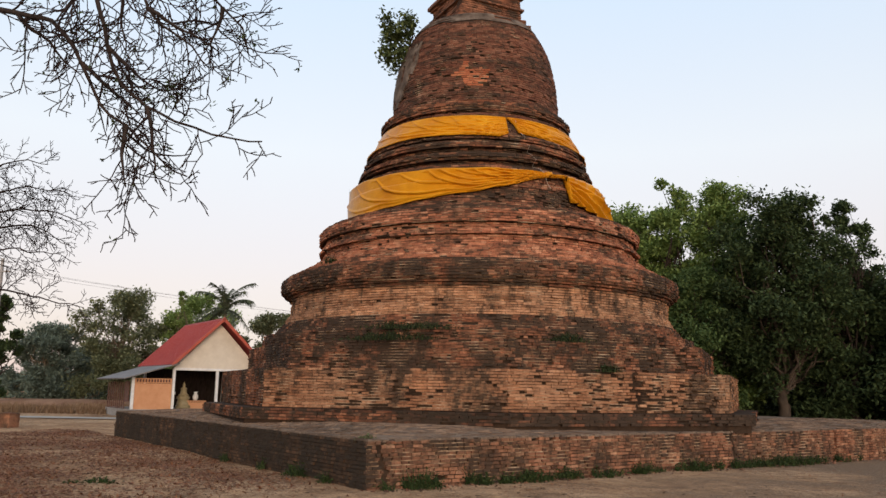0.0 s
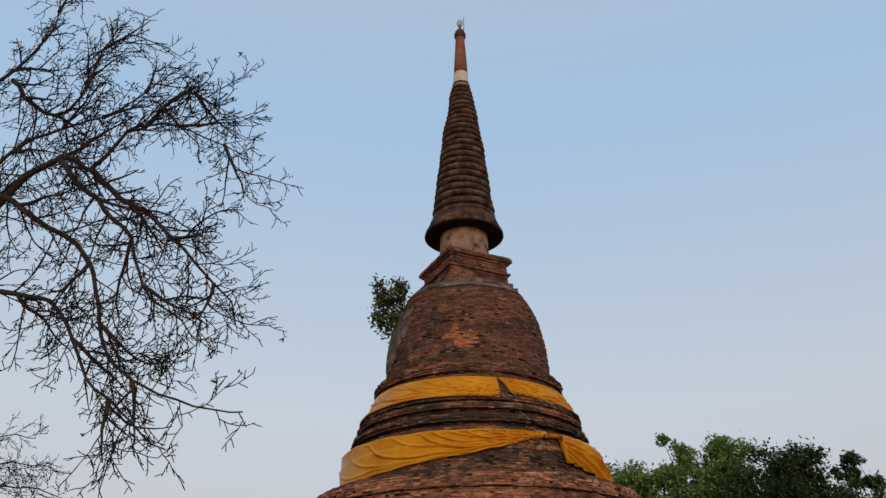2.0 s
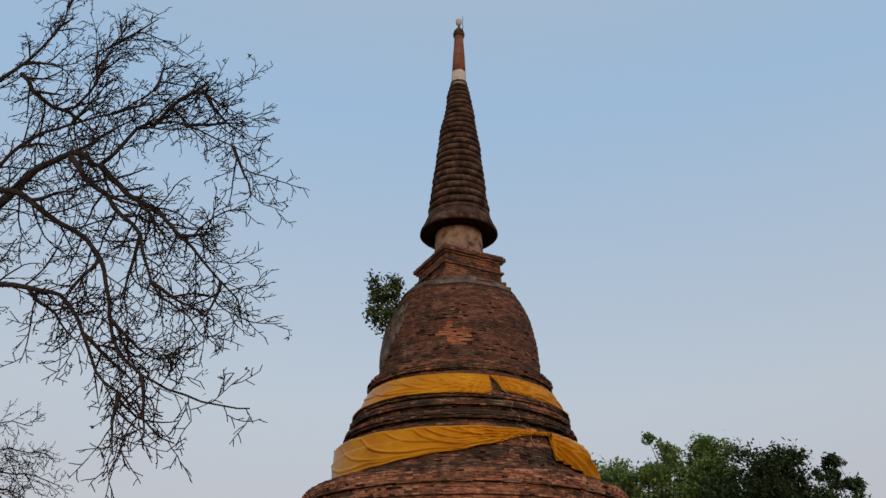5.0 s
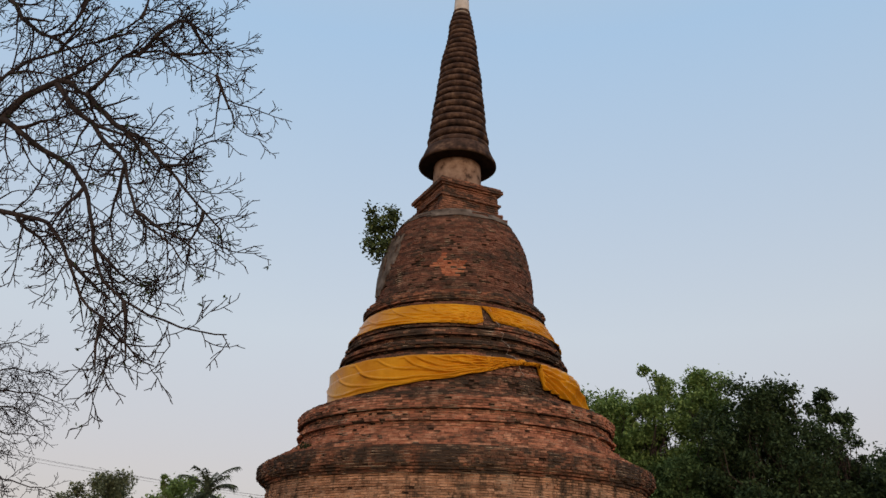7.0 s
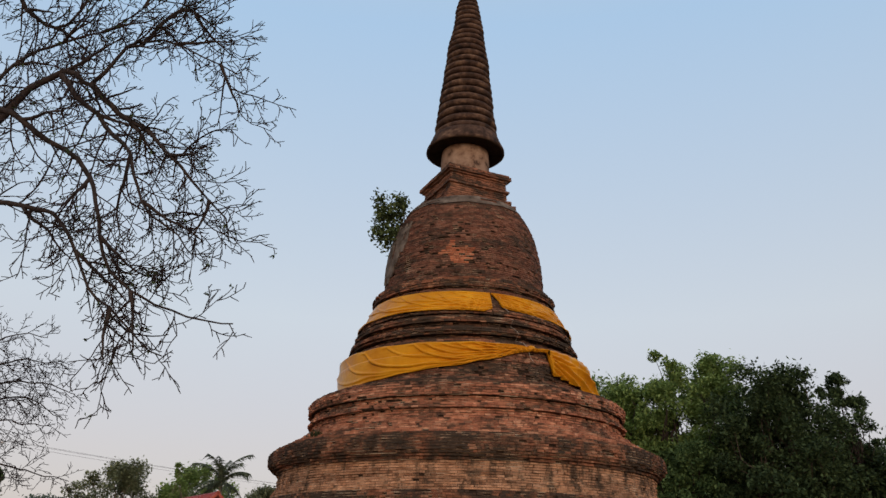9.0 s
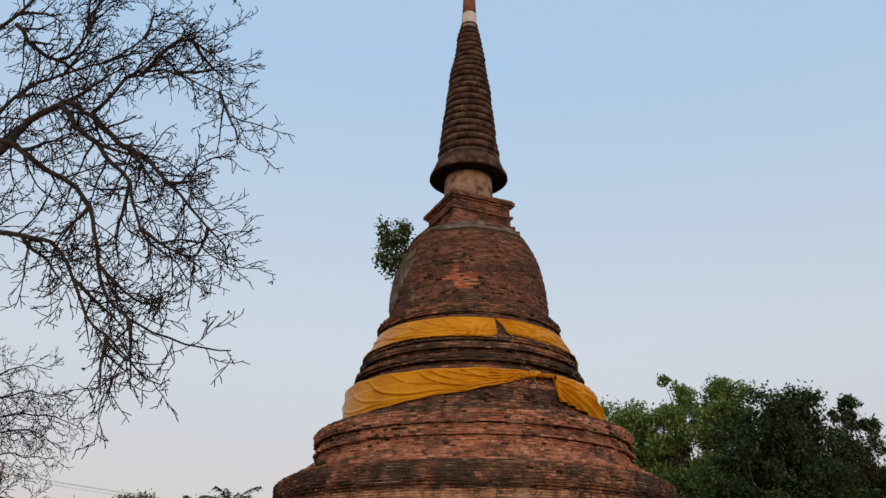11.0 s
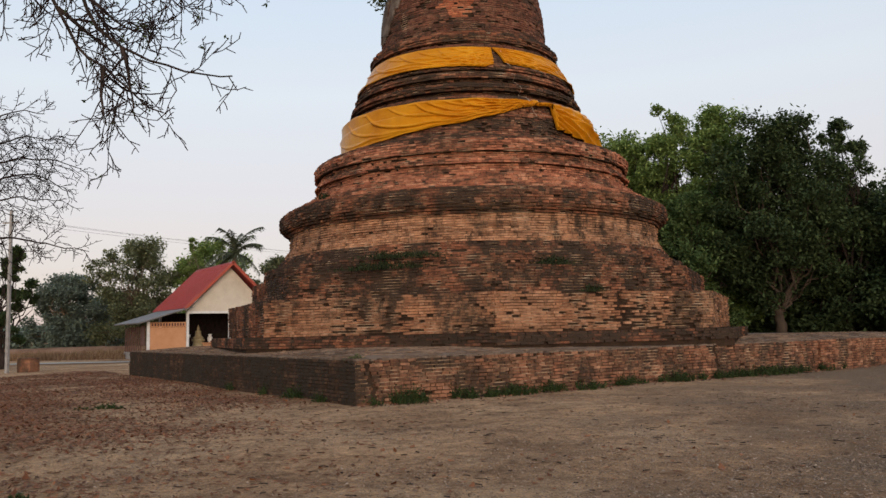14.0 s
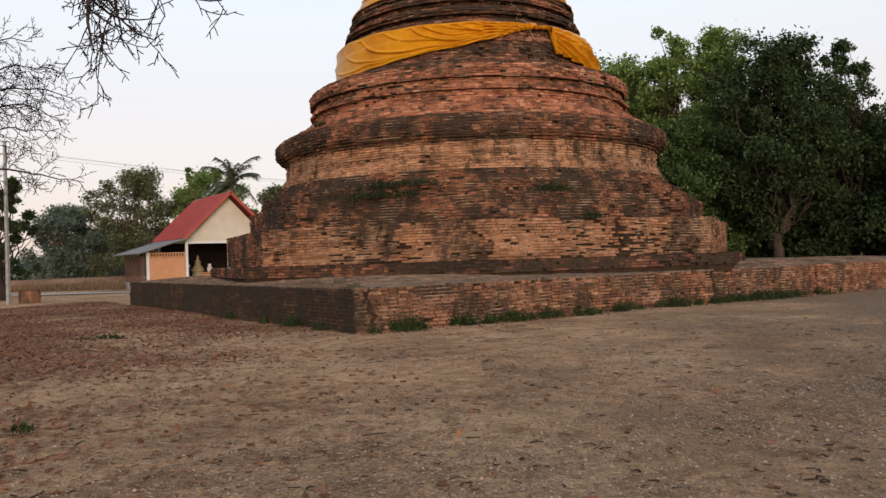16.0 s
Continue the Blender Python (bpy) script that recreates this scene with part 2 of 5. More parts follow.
def ground_mat():
    m, n, l, b = nodes_of("dry_earth")
    c = ramp(n, l, noise_node(n, l, 0.22, 10, 0.62), [(0.3, (0.37, 0.215, 0.128)), (0.5, (0.53, 0.335, 0.205)), (0.72, (0.66, 0.455, 0.298))])
    fine = noise_node(n, l, 14, 8, 0.75)
    c = mix(n, l, 0.7, c, ramp(n, l, fine, [(0.3, (0.4, 0.37, 0.35)), (0.62, (1.0, 0.98, 0.95)), (0.8, (1.25, 1.22, 1.2))]), "MULTIPLY")
    c = mix(n, l, 0.8, c, ramp(n, l, noise_node(n, l, 2.6, 9, 0.75, distort=0.6), [(0.36, (0.45, 0.40, 0.37)), (0.5, (0.95, 0.95, 0.95)), (0.64, (1.3, 1.27, 1.22))]), "MULTIPLY")
    c = mix(n, l, 0.85, c, ramp(n, l, noise_node(n, l, 48, 4, 0.8), [(0.36, (0.42, 0.38, 0.36)), (0.5, (1, 1, 1)), (0.66, (1.3, 1.27, 1.22))]), "MULTIPLY")
    c = mix(n, l, 0.8, c, ramp(n, l, noise_node(n, l, 0.5, 6, 0.7, distort=0.8), [(0.36, (0.62, 0.57, 0.54)), (0.54, (1.06, 1.04, 1.0))]), "MULTIPLY")
    xyz = n.new("ShaderNodeSeparateXYZ")
    l.new(n.new("ShaderNodeNewGeometry").outputs["Position"], xyz.inputs[0])
    spread = n.new("ShaderNodeMath")
    spread.operation = "MULTIPLY_ADD"
    spread.inputs[1].default_value = 0.036
    l.new(xyz.outputs["X"], spread.inputs[0])
    l.new(noise_node(n, l, 0.32, 8, 0.7, distort=0.5), spread.inputs[2])
    grit = ramp(n, l, noise_node(n, l, 34, 5, 0.8), [(0.36, (0.085, 0.052, 0.033)), (0.5, (0.20, 0.128, 0.082)), (0.66, (0.37, 0.255, 0.17))])
    c = mix(n, l, step_of(n, l, spread.outputs[0], 0.50, 0.74), c, grit)
    vor = n.new("ShaderNodeTexVoronoi")
    vor.inputs["Scale"].default_value = 26
    l.new(n.new("ShaderNodeNewGeometry").outputs["Position"], vor.inputs["Vector"])
    peb = step_of(n, l, vor.outputs["Distance"], 0.26, 0.16)
    c = mix(n, l, step_of(n, l, peb, 0.2, 2.2), c, (0.40, 0.36, 0.31))
    l.new(c, b.inputs["Base Color"])
    b.inputs["Roughness"].default_value = 0.96
    b.inputs["Specular IOR Level"].default_value = 0.08
    bump(n, l, b, fine, 1.0, 0.06)
    return m


M_GROUND = ground_mat()


def cloth_mat():
    m, n, l, b = nodes_of("saffron_satin")
    c = ramp(n, l, noise_node(n, l, 0.9, 5), [(0.3, (0.47, 0.165, 0.008)), (0.55, (0.58, 0.235, 0.012)), (0.75, (0.67, 0.31, 0.02))])
    l.new(c, b.inputs["Base Color"])
    b.inputs["Roughness"].default_value = 0.36
    b.inputs["Specular IOR Level"].default_value = 0.22
    b.inputs["Specular Tint"].default_value = (1.0, 0.72, 0.3, 1)
    bump(n, l, b, noise_node(n, l, 5, 3, 0.5, (1, 1, 3)), 0.25, 0.03)
    return m


M_CLOTH = cloth_mat()


# ---- building tools ----
def obj(name, verts, faces, material, parent=None, label="", smooth=False):
    me = bpy.data.meshes.new(name)
    me.from_pydata([tuple(v) for v in verts], [], [tuple(f) for f in faces])
    me.materials.append(material)
    if smooth:
        me.polygons.foreach_set("use_smooth", [True] * len(me.polygons))
    me.update()
    ob = new(name, me)
    if parent:
        ob.parent = parent
    if label:
        ob["label"] = label
    return ob


def part(name, bm, material, parent, label="", smooth=False):
    me = bpy.data.meshes.new(name)
    bmesh.ops.recalc_face_normals(bm, faces=bm.faces)
    bm.to_mesh(me)
    bm.free()
    me.materials.append(material)
    if smooth:
        me.polygons.foreach_set("use_smooth", [True] * len(me.polygons))
    ob = new(name, me)
    if parent:
        ob.parent = parent
    if label:
        ob["label"] = label
    return ob


def box_bm(size, at=(0, 0, 0), bevel=0.0, turn=None, bm=None):
    bm = bm or bmesh.new()
    r = bmesh.ops.create_cube(bm, size=1)
    m = Matrix.Translation(at) @ (turn or Matrix()) @ Matrix.Diagonal((*size, 1))
    bmesh.ops.transform(bm, matrix=m, verts=r["verts"])
    if bevel:
        es = {e for v in r["verts"] for e in v.link_edges}
        bmesh.ops.bevel(bm, geom=list(es), offset=bevel, segments=2, affect="EDGES", profile=0.5)
    return bm


def lathe(profile, n=96, cx=0, cy=0, wobble=0.0):
    """Vertices and faces of a turned shape; profile: (radius, z) from the foot up."""
    v, f = [], []
    for k, (r, z) in enumerate(profile):
        for i in range(n):
            a = 2 * math.pi * i / n
            d = wobble * noise.noise((math.cos(a) * r * 0.7, math.sin(a) * r * 0.7, z * 1.3)) if wobble else 0
            v.append((cx + (r + d) * math.cos(a), cy + (r + d) * math.sin(a), z + d * 0.5))
    for k in range(len(profile) - 1):
        for i in range(n):
            j = (i + 1) % n
            f.append((k * n + i, k * n + j, (k + 1) * n + j, (k + 1) * n + i))
    f.append(tuple(range(n - 1, -1, -1)))
    f.append(tuple((len(profile) - 1) * n + i for i in range(n)))
    return v, f


class Soup:
    """Gathers many small pieces into one mesh."""
    def __init__(self):
        self.v, self.f = [], []

    def brick(self, mid, tang, out, length, high, deep, rng):
        """A worn brick whose face stands at mid; tang and out are unit vectors in the plan."""
        k = len(self.v)
        for s, o, h in ((-1, 0, -1), (1, 0, -1), (1, 0, 1), (-1, 0, 1), (-1, -1, -1), (1, -1, -1), (1, -1, 1), (-1, -1, 1)):
            js, jo, jh = rng.uniform(-0.012, 0.012), rng.uniform(-0.010, 0.006), rng.uniform(-0.006, 0.006)
            if o:
                js = jo = 0
            a = s * length / 2 + js
            d = o * deep + jo
            self.v.append((mid[0] + tang[0] * a + out[0] * d, mid[1] + tang[1] * a + out[1] * d, mid[2] + h * high / 2 + jh))
        self.f += [(k, k + 1, k + 2, k + 3), (k + 1, k + 5, k + 6, k + 2), (k + 4, k, k + 3, k + 7), (k + 3, k + 2, k + 6, k + 7), (k + 4, k + 5, k + 1, k)]

    def tube(self, a, b, ra, rb, sides=4):
        a, b = Vector(a), Vector(b)
        ax = (b - a)
        if ax.length < 1e-5:
            return
        ax.normalize()
        s = ax.orthogonal().normalized()
        t = ax.cross(s)
        k = len(self.v)
        for p, r in ((a, ra), (b, rb)):
            for i in range(sides):
                g = 2 * math.pi * i / sides
                self.v.append(tuple(p + s * (r * math.cos(g)) + t * (r * math.sin(g))))
        for i in range(sides):
            j = (i + 1) % sides
            self.f.append((k + i, k + j, k + sides + j, k + sides + i))

    def path(self, pts, r0, r1, sides=6, power=1.0):
        """A tapered tube through points, joined at its bends."""
        k = len(self.v)
        n = len(pts)
        last = None
        for i, p in enumerate(pts):
            p = Vector(p)
            ax = (Vector(pts[min(i + 1, n - 1)]) - Vector(pts[max(i - 1, 0)])).normalized()
            s = ax.orthogonal().normalized() if last is None else (last - ax * last.dot(ax)).normalized()
            last = s
            t = ax.cross(s)
            r = r1 + (r0 - r1) * (1 - i / max(n - 1, 1)) ** power
            for q in range(sides):
                g = 2 * math.pi * q / sides
                self.v.append(tuple(p + s * (r * math.cos(g)) + t * (r * math.sin(g))))
        for i in range(n - 1):
            for q in range(sides):
                w = (q + 1) % sides
                self.f.append((k + i * sides + q, k + i * sides + w, k + (i + 1) * sides + w, k + (i + 1) * sides + q))
        self.f.append(tuple(k + (n - 1) * sides + q for q in range(sides)))

    def leaf(self, p, size, rng, up=0.3, narrow=0.45):
        d = Vector((rng.gauss(0, 1), rng.gauss(0, 1), rng.gauss(0, 0.7 if up < 1 else 0.14))).normalized()
        s = d.cross(Vector((rng.gauss(0, 0.6), rng.gauss(0, 0.6), 1 + up))).normalized()
        nrm = d.cross(s)
        p = Vector(p)
        k = len(self.v)
        L, W = size * rng.uniform(0.7, 1.3), size * narrow * rng.uniform(0.7, 1.3)
        self.v += [tuple(p - d * L * 0.5), tuple(p + s * W * 0.5 + nrm * W * 0.12), tuple(p + d * L * 0.5), tuple(p - s * W * 0.5 + nrm * W * 0.12)]
        self.f += [(k, k + 1, k + 2), (k, k + 2, k + 3)]

    def make(self, name, material, parent=None, label="", smooth=False):
        return obj(name, self.v, self.f, material, parent, label, smooth)


def thing(name, label, category, group="", kind="", at=(0, 0, 0)):
    e = new(name)
    e.location = at
    return tagged(e, label, category, group, kind)


# ---- plan ----
AX, AY = -4.66, 31.0                      # the axis of the tower
FACE = radians(-79)                       # the way from the axis to the visitor
CORNER = Vector((-4.47, 17.06))           # near corner of the brick terrace
U, V = Vector((-0.722, 0.692)), Vector((0.688, 0.726))
LEN_U, LEN_V, TERRACE = 20.3, 25.0, 0.93
PLINTH_Z = 1.09
OCT0 = radians(-77)
OX, OY = AX + 0.21, AY + 0.04              # the octagon sits a hand off the axis


def fbm(x, y, s):
    return noise.fractal((x * s, y * s, 3.7), 1.0, 2.0, 4)


# ---- ground ----
def ground():
    def axis(lo, hi, fine_lo, fine_hi, step):
        c = list(np.arange(fine_lo, fine_hi + 1e-6, step))
        d = step
        while c[-1] < hi:
            d *= 1.35
            c.append(c[-1] + d)
        d = step
        while c[0] > lo:
            d *= 1.35
            c.insert(0, c[0] - d)
        return c
    xs, ys = axis(-2500, 2500, -22, 16, 0.28), axis(-2500, 2500, 2, 34, 0.28)
    v = []
    for y in ys:
        for x in xs:
            near = 1 / (1 + (max(0, math.hypot(x, y - 15) - 35) / 20) ** 2)
            z = -0.015 + near * (0.05 * fbm(x, y, 0.18) + 0.018 * fbm(x + 9, y, 1.1))
            v.append((x, y, z))
    w = len(xs)
    f = [(j * w + i, j * w + i + 1, (j + 1) * w + i + 1, (j + 1) * w + i) for j in range(len(ys) - 1) for i in range(w - 1)]
    g = obj("ground", v, f, M_GROUND, smooth=True)
    return tagged(g, "dry brown trodden earth strewn with gravel and leaves", "ground", kind="structure")


ground()


# ---- brick terrace ----
def plan(a, b):
    p = CORNER + U * a + V * b
    return p.x, p.y


def terrace_z(a, b):
    """The paving climbs a little from its edge to the tower's foot."""
    d = min(a, b, LEN_U - a, LEN_V - b)
    return TERRACE + 0.16 * min(1, max(0, d) / 2.0) + 0.012 * fbm(a, b, 0.9)


def terrace():
    root = thing("terrace", "low square brick terrace with cracked and stained sides", "terrace", kind="structure")
    core = 0.13
    na, nb = 60, 72
    v = [(*plan(core + (LEN_U - 2 * core) * i / na, core + (LEN_V - 2 * core) * j / nb), terrace_z(core + (LEN_U - 2 * core) * i / na, core + (LEN_V - 2 * core) * j / nb))
         for j in range(nb + 1) for i in range(na + 1)]
    w = na + 1
    f = [(j * w + i, (j + 1) * w + i, (j + 1) * w + i + 1, j * w + i + 1) for j in range(nb) for i in range(na)]
    rim = [i for i in range(w)] + [j * w + na for j in range(1, nb + 1)] + [nb * w + i for i in range(na - 1, -1, -1)] + [j * w for j in range(nb - 1, 0, -1)]
    k = len(v)
    v += [(v[i][0], v[i][1], -0.15) for i in rim]
    for q in range(len(rim)):
        r = (q + 1) % len(rim)
        f.append((rim[q], rim[r], k + r, k + q))
    pave = obj("paving", v, f, M_PAVE, root, "worn grey-brown brick paving", smooth=False)
    pave.data.materials.append(M_MORTAR_SHADE)
    for face in pave.data.polygons[na * nb:]:
        face.material_index = 1
    return root


TERRACE_OB = terrace()


# ---- the tower ----
DRUM_OUTLINE = [(7.62, 3.28), (7.60, 3.62), (7.30, 3.70), (7.12, 3.85), (6.95, 4.10), (6.80, 4.35), (6.76, 4.45), (6.74, 4.88), (6.82, 4.93), (6.84, 5.02),
                (6.98, 5.08), (7.10, 5.20), (7.12, 5.55), (7.00, 5.62), (6.72, 5.74), (6.30, 5.98), (5.96, 6.22), (5.80, 6.30), (5.74, 6.34), (5.66, 6.60),
                (5.80, 6.66), (5.79, 6.78), (5.64, 6.83), (5.64, 6.98), (5.82, 7.03), (5.84, 7.15), (5.84, 7.36), (5.66, 7.48), (5.28, 7.63), (4.82, 7.78)]
RING_OUTLINE = [(4.72, 7.86), (4.66, 8.40), (4.72, 8.46), (4.71, 8.56), (4.62, 8.62), (4.64, 8.98), (4.46, 9.14), (4.16, 9.22), (4.04, 9.30), (4.06, 9.36),
                (4.32, 9.42), (4.38, 9.50), (4.32, 9.62), (3.98, 9.68), (3.92, 9.76), (3.94, 9.84), (4.18, 9.90), (4.20, 10.04), (3.92, 10.09), (3.82, 10.16),
                (4.02, 10.22), (4.04, 10.34), (3.84, 10.40), (3.80, 10.55), (3.66, 10.88), (3.52, 11.2)]
BELL_OUTLINE = [(3.40, 11.28), (3.54, 11.36), (3.60, 11.48), (3.56, 11.62), (3.40, 11.72), (3.20, 11.80), (3.16, 12.02), (3.14, 12.4), (3.10, 13.0), (3.01, 13.6),
                (2.87, 14.2), (2.66, 14.72), (2.44, 15.15), (2.22, 15.45), (2.0, 15.6)]
PROFILE = DRUM_OUTLINE + RING_OUTLINE + BELL_OUTLINE   # radius, height


def radius_at(z):
    return float(np.interp(z, [p[1] for p in PROFILE], [p[0] for p in PROFILE]))


BOX = ((2.20, 15.2, 15.72), (2.02, 15.72, 15.96), (1.82, 15.96, 16.32), (1.95, 16.32, 16.42), (1.78, 16.42, 16.80), (1.90, 16.80, 16.88), (2.02, 16.88, 17.04), (1.92, 17.04, 17.14), (1.66, 17.14, 17.25))
BOX_TURN = radians(-97)                    # the box stands a little askew of the terrace


def tower():
    root = thing("stupa", "tall weathered red-brick stupa with bell, ringed spire and octagonal base", "stupa", at=(AX, AY, 0))
    inv = Matrix.Translation((-AX, -AY, 0))

    def settle(ob):
        ob.matrix_parent_inverse = inv
        return ob

    def octo(r, z0, z1, name, label):
        n = 8
        v = []
        for z, rr in ((z0 - 0.2, r - 0.10), (z1 - 0.012, r - 0.09)):
            for i in range(n):
                a = OCT0 + i * math.pi / 4
                v.append((OX + rr * math.cos(a), OY + rr * math.sin(a), z))
        f = [(i, (i + 1) % n, n + (i + 1) % n, n + i) for i in range(n)] + [tuple(range(n, 2 * n))]
        return settle(obj(name, v, f, M_MORTAR_SHADE, root, label))

    tiers = {
        "plinth": octo(10.0, PLINTH_Z, 1.41, "plinth", "low dark brick plinth"),
        "lower_tier": octo(9.34, 1.41, 2.50, "lower_tier", "ochre brick octagonal step"),
        "upper_tier": octo(8.46, 2.50, 3.30, "upper_tier", "blackened brick octagonal step"),
    }
    v, f = lathe([(r - 0.08, z) for r, z in PROFILE], 128, AX, AY, 0.03)
    tiers["round_body"] = settle(obj("round_body", v, f, M_MORTAR_SHADE, root, "round brick drum, mouldings and bell"))
    # square box over the bell
    for half, z0, z1 in BOX:
        s = (half - 0.06) * math.sqrt(2)
        bm = box_bm((s, s, z1 - z0 + 0.002), (AX, AY, (z0 + z1) / 2), 0.02, Matrix.Rotation(BOX_TURN + math.pi / 4, 4, "Z"))
        settle(part("box_course", bm, M_BELL_PLAIN, root, "course of the square brick box"))
    v, f = lathe([(1.10, 17.2), (1.03, 17.3), (1.0, 18.4), (1.0, 18.75), (1.0, 18.9)], 48, AX, AY, 0.04)
    settle(obj("neck", v, f, M_NECK, root, "pale peeling plaster neck", smooth=True))
    v, f = lathe([(0.9, 18.72), (1.35, 18.58), (1.60, 18.44), (1.66, 18.46), (1.65, 18.56), (1.54, 18.80), (1.45, 19.02), (1.42, 19.10), (1.2, 19.14)], 64, AX, AY, 0.03)
    settle(obj("disc", v, f, M_RING, root, "flaring dark brick disc under the spire", smooth=True))
    # a near-black sheet paints in the shade under the disc
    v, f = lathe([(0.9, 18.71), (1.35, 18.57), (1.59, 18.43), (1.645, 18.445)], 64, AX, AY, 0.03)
    settle(obj("disc_underside", v, f, M_MORTAR_SHADE, root, "underside of the disc, its shade painted near black", smooth=True))
    z = 19.08
    while z < 26.5:
        r = float(np.interp(z, [19.08, 20.5, 22.25, 24.5, 26.55], [1.33, 1.18, 0.98, 0.70, 0.36]))
        h = 0.19 + 0.145 * r
        prof = [(r - 0.22, z + 0.05 * h), (r - 0.07, z + 0.10 * h), (r + 0.01, z + 0.24 * h), (r + 0.035, z + 0.45 * h), (r + 0.015, z + 0.66 * h), (r - 0.06, z + 0.82 * h), (r - 0.12, z + 0.88 * h), (r - 0.24, z + h + 0.02)]
        v, f = lathe(prof, 40, AX + random.uniform(-0.012, 0.012), AY, 0.05)
        settle(obj("spire_ring", v, f, M_RING, root, smooth=True))
        z += h
    v, f = lathe([(0.37, 26.4), (0.36, 26.62), (0.33, 27.2)], 32, AX, AY, 0.01)
    settle(obj("spire_collar", v, f, M_PALE, root, "pale plaster collar", smooth=True))
    v, f = lathe([(0.325, 27.2), (0.28, 28.2), (0.215, 29.3), (0.22, 29.4)], 32, AX, AY, 0.02)
    settle(obj("spire_shaft", v, f, M_TIPRED, root, "smooth reddish tapering shaft", smooth=True))
    v, f = lathe([(0.2, 29.38), (0.27, 29.48), (0.285, 29.62), (0.24, 29.78), (0.12, 29.98), (0.05, 30.1), (0.04, 30.2)], 32, AX, AY)
    settle(obj("lotus_bud", v, f, M_RING, root, "dark bud-shaped finial", smooth=True))
    v, f = lathe([(0.03, 30.16), (0.12, 30.26), (0.15, 30.42), (0.13, 30.54), (0.03, 30.6)], 24, AX, AY)
    settle(obj("lamp_globe", v, f, M_PALE, root, "pale round cap on the tip", smooth=True))
    s = Soup()
    s.tube((AX + 0.2, AY, 29.9), (AX + 0.2, AY, 30.75), 0.018, 0.012, 5)
    s.tube((AX + 0.2, AY, 29.95), (AX, AY, 29.95), 0.015, 0.015, 5)
    settle(s.make("lightning_rod", M_RING, root, "thin metal rod"))
    return root, tiers, settle


M_BELL_PLAIN = brick_mat("brick_box", [(0.0, (0.20, 0.085, 0.048)), (1.0, (0.27, 0.12, 0.07))], 0.8, 0.4, (0.48, 0.6))
STUPA, TIERS, SETTLE = tower()


# ---- cloth bands ----
def hull(z, top):
    return max(radius_at(q) for q in np.arange(z, max(top, z + 0.01), 0.05))


def band(parent, name, label, s0, s1, top, low, fold, seed, n_s=520, n_z=54, cap=4.86):
    """Cloth tied round the tower: s is the turn in degrees from FACE; top and low give its edges."""
    v, f = [], []
    for i in range(n_s + 1):
        s = s0 + (s1 - s0) * i / n_s
        a = FACE + radians(s)
        t, b = top(s), low(s)
        for j in range(n_z + 1):
            q = j / n_z
            z = t + (b - t) * q
            r = min(hull(z, t), cap) + 0.03 + fold(s, q, z)
            v.append((AX + r * math.cos(a), AY + r * math.sin(a), z))
    w = n_z + 1
    f = [(i * w + j, i * w + j + 1, (i + 1) * w + j + 1, (i + 1) * w + j) for i in range(n_s) for j in range(n_z)]
    ob = obj(name, v, f, M_CLOTH, parent, label, smooth=True)
    ob.matrix_parent_inverse = Matrix.Translation((-AX, -AY, -parent.location.z))
    m = ob.modifiers.new("thick", "SOLIDIFY")
    m.thickness, m.offset = 0.012, 1
    return ob


def knot(parent, s, z, r, seed):
    """A bunched knot with folds that run into its middle."""
    bm = bmesh.new()
    bmesh.ops.create_icosphere(bm, subdivisions=4, radius=1)
    a = FACE + radians(s)
    turn = Matrix.Rotation(a, 4, "Z")
    for v in bm.verts:
        p = v.co.copy()
        fold = 0.75 + 0.25 * ridge(math.atan2(p.z, p.y) * 1.4 + 0.4 * noise.noise(p * 1.7 + Vector((seed, 0, 0))))
        v.co = turn @ Vector((p.x * 0.10, p.y * 0.20 * fold, p.z * 0.12 * fold)) + Vector((AX + r * math.cos(a), AY + r * math.sin(a), z))
    ob = part("knot", bm, M_CLOTH, parent, "bunched cloth knot", True)
    ob.matrix_parent_inverse = Matrix.Translation((-AX, -AY, -parent.location.z))
    return ob


def ridge(x):
    """A soft crease: sharp at its crest, long on its flanks."""
    x = x - math.floor(x)
    return (1 - abs(2 * x - 1)) ** 2.0


def lerp(x, xs, ys):
    return float(np.interp(x, xs, ys))


def rays(s, q, knot, fan, seed):
    """Creases that fan out from the place where the cloth is knotted."""
    u = abs(s - knot)
    v = q / (0.10 + u * 0.010)
    return ridge(v * fan + 0.35 * noise.noise((s * 0.04, q * 1.7, seed)) + 0.2)


def swags(s, q, creases, depth, width):
    """Hanging folds: each drops from its start, then runs level towards the knot."""
    out = 0.0
    for start, level, drop, much in creases:
        u = s - start
        if u < -4:
            continue
        at = level * (1 - math.exp(-max(0.0, u) / drop)) + 0.06 + 0.05 * noise.noise((s * 0.08, start, 2))
        d = q - at
        w = width * (1.1 if d < 0 else 0.7)
        out = max(out, much * min(1, (u + 4) / 9) * math.exp(-(d / w) ** 2) * (0.75 + 0.5 * noise.noise((s * 0.11, start, 7))))
    return depth * out


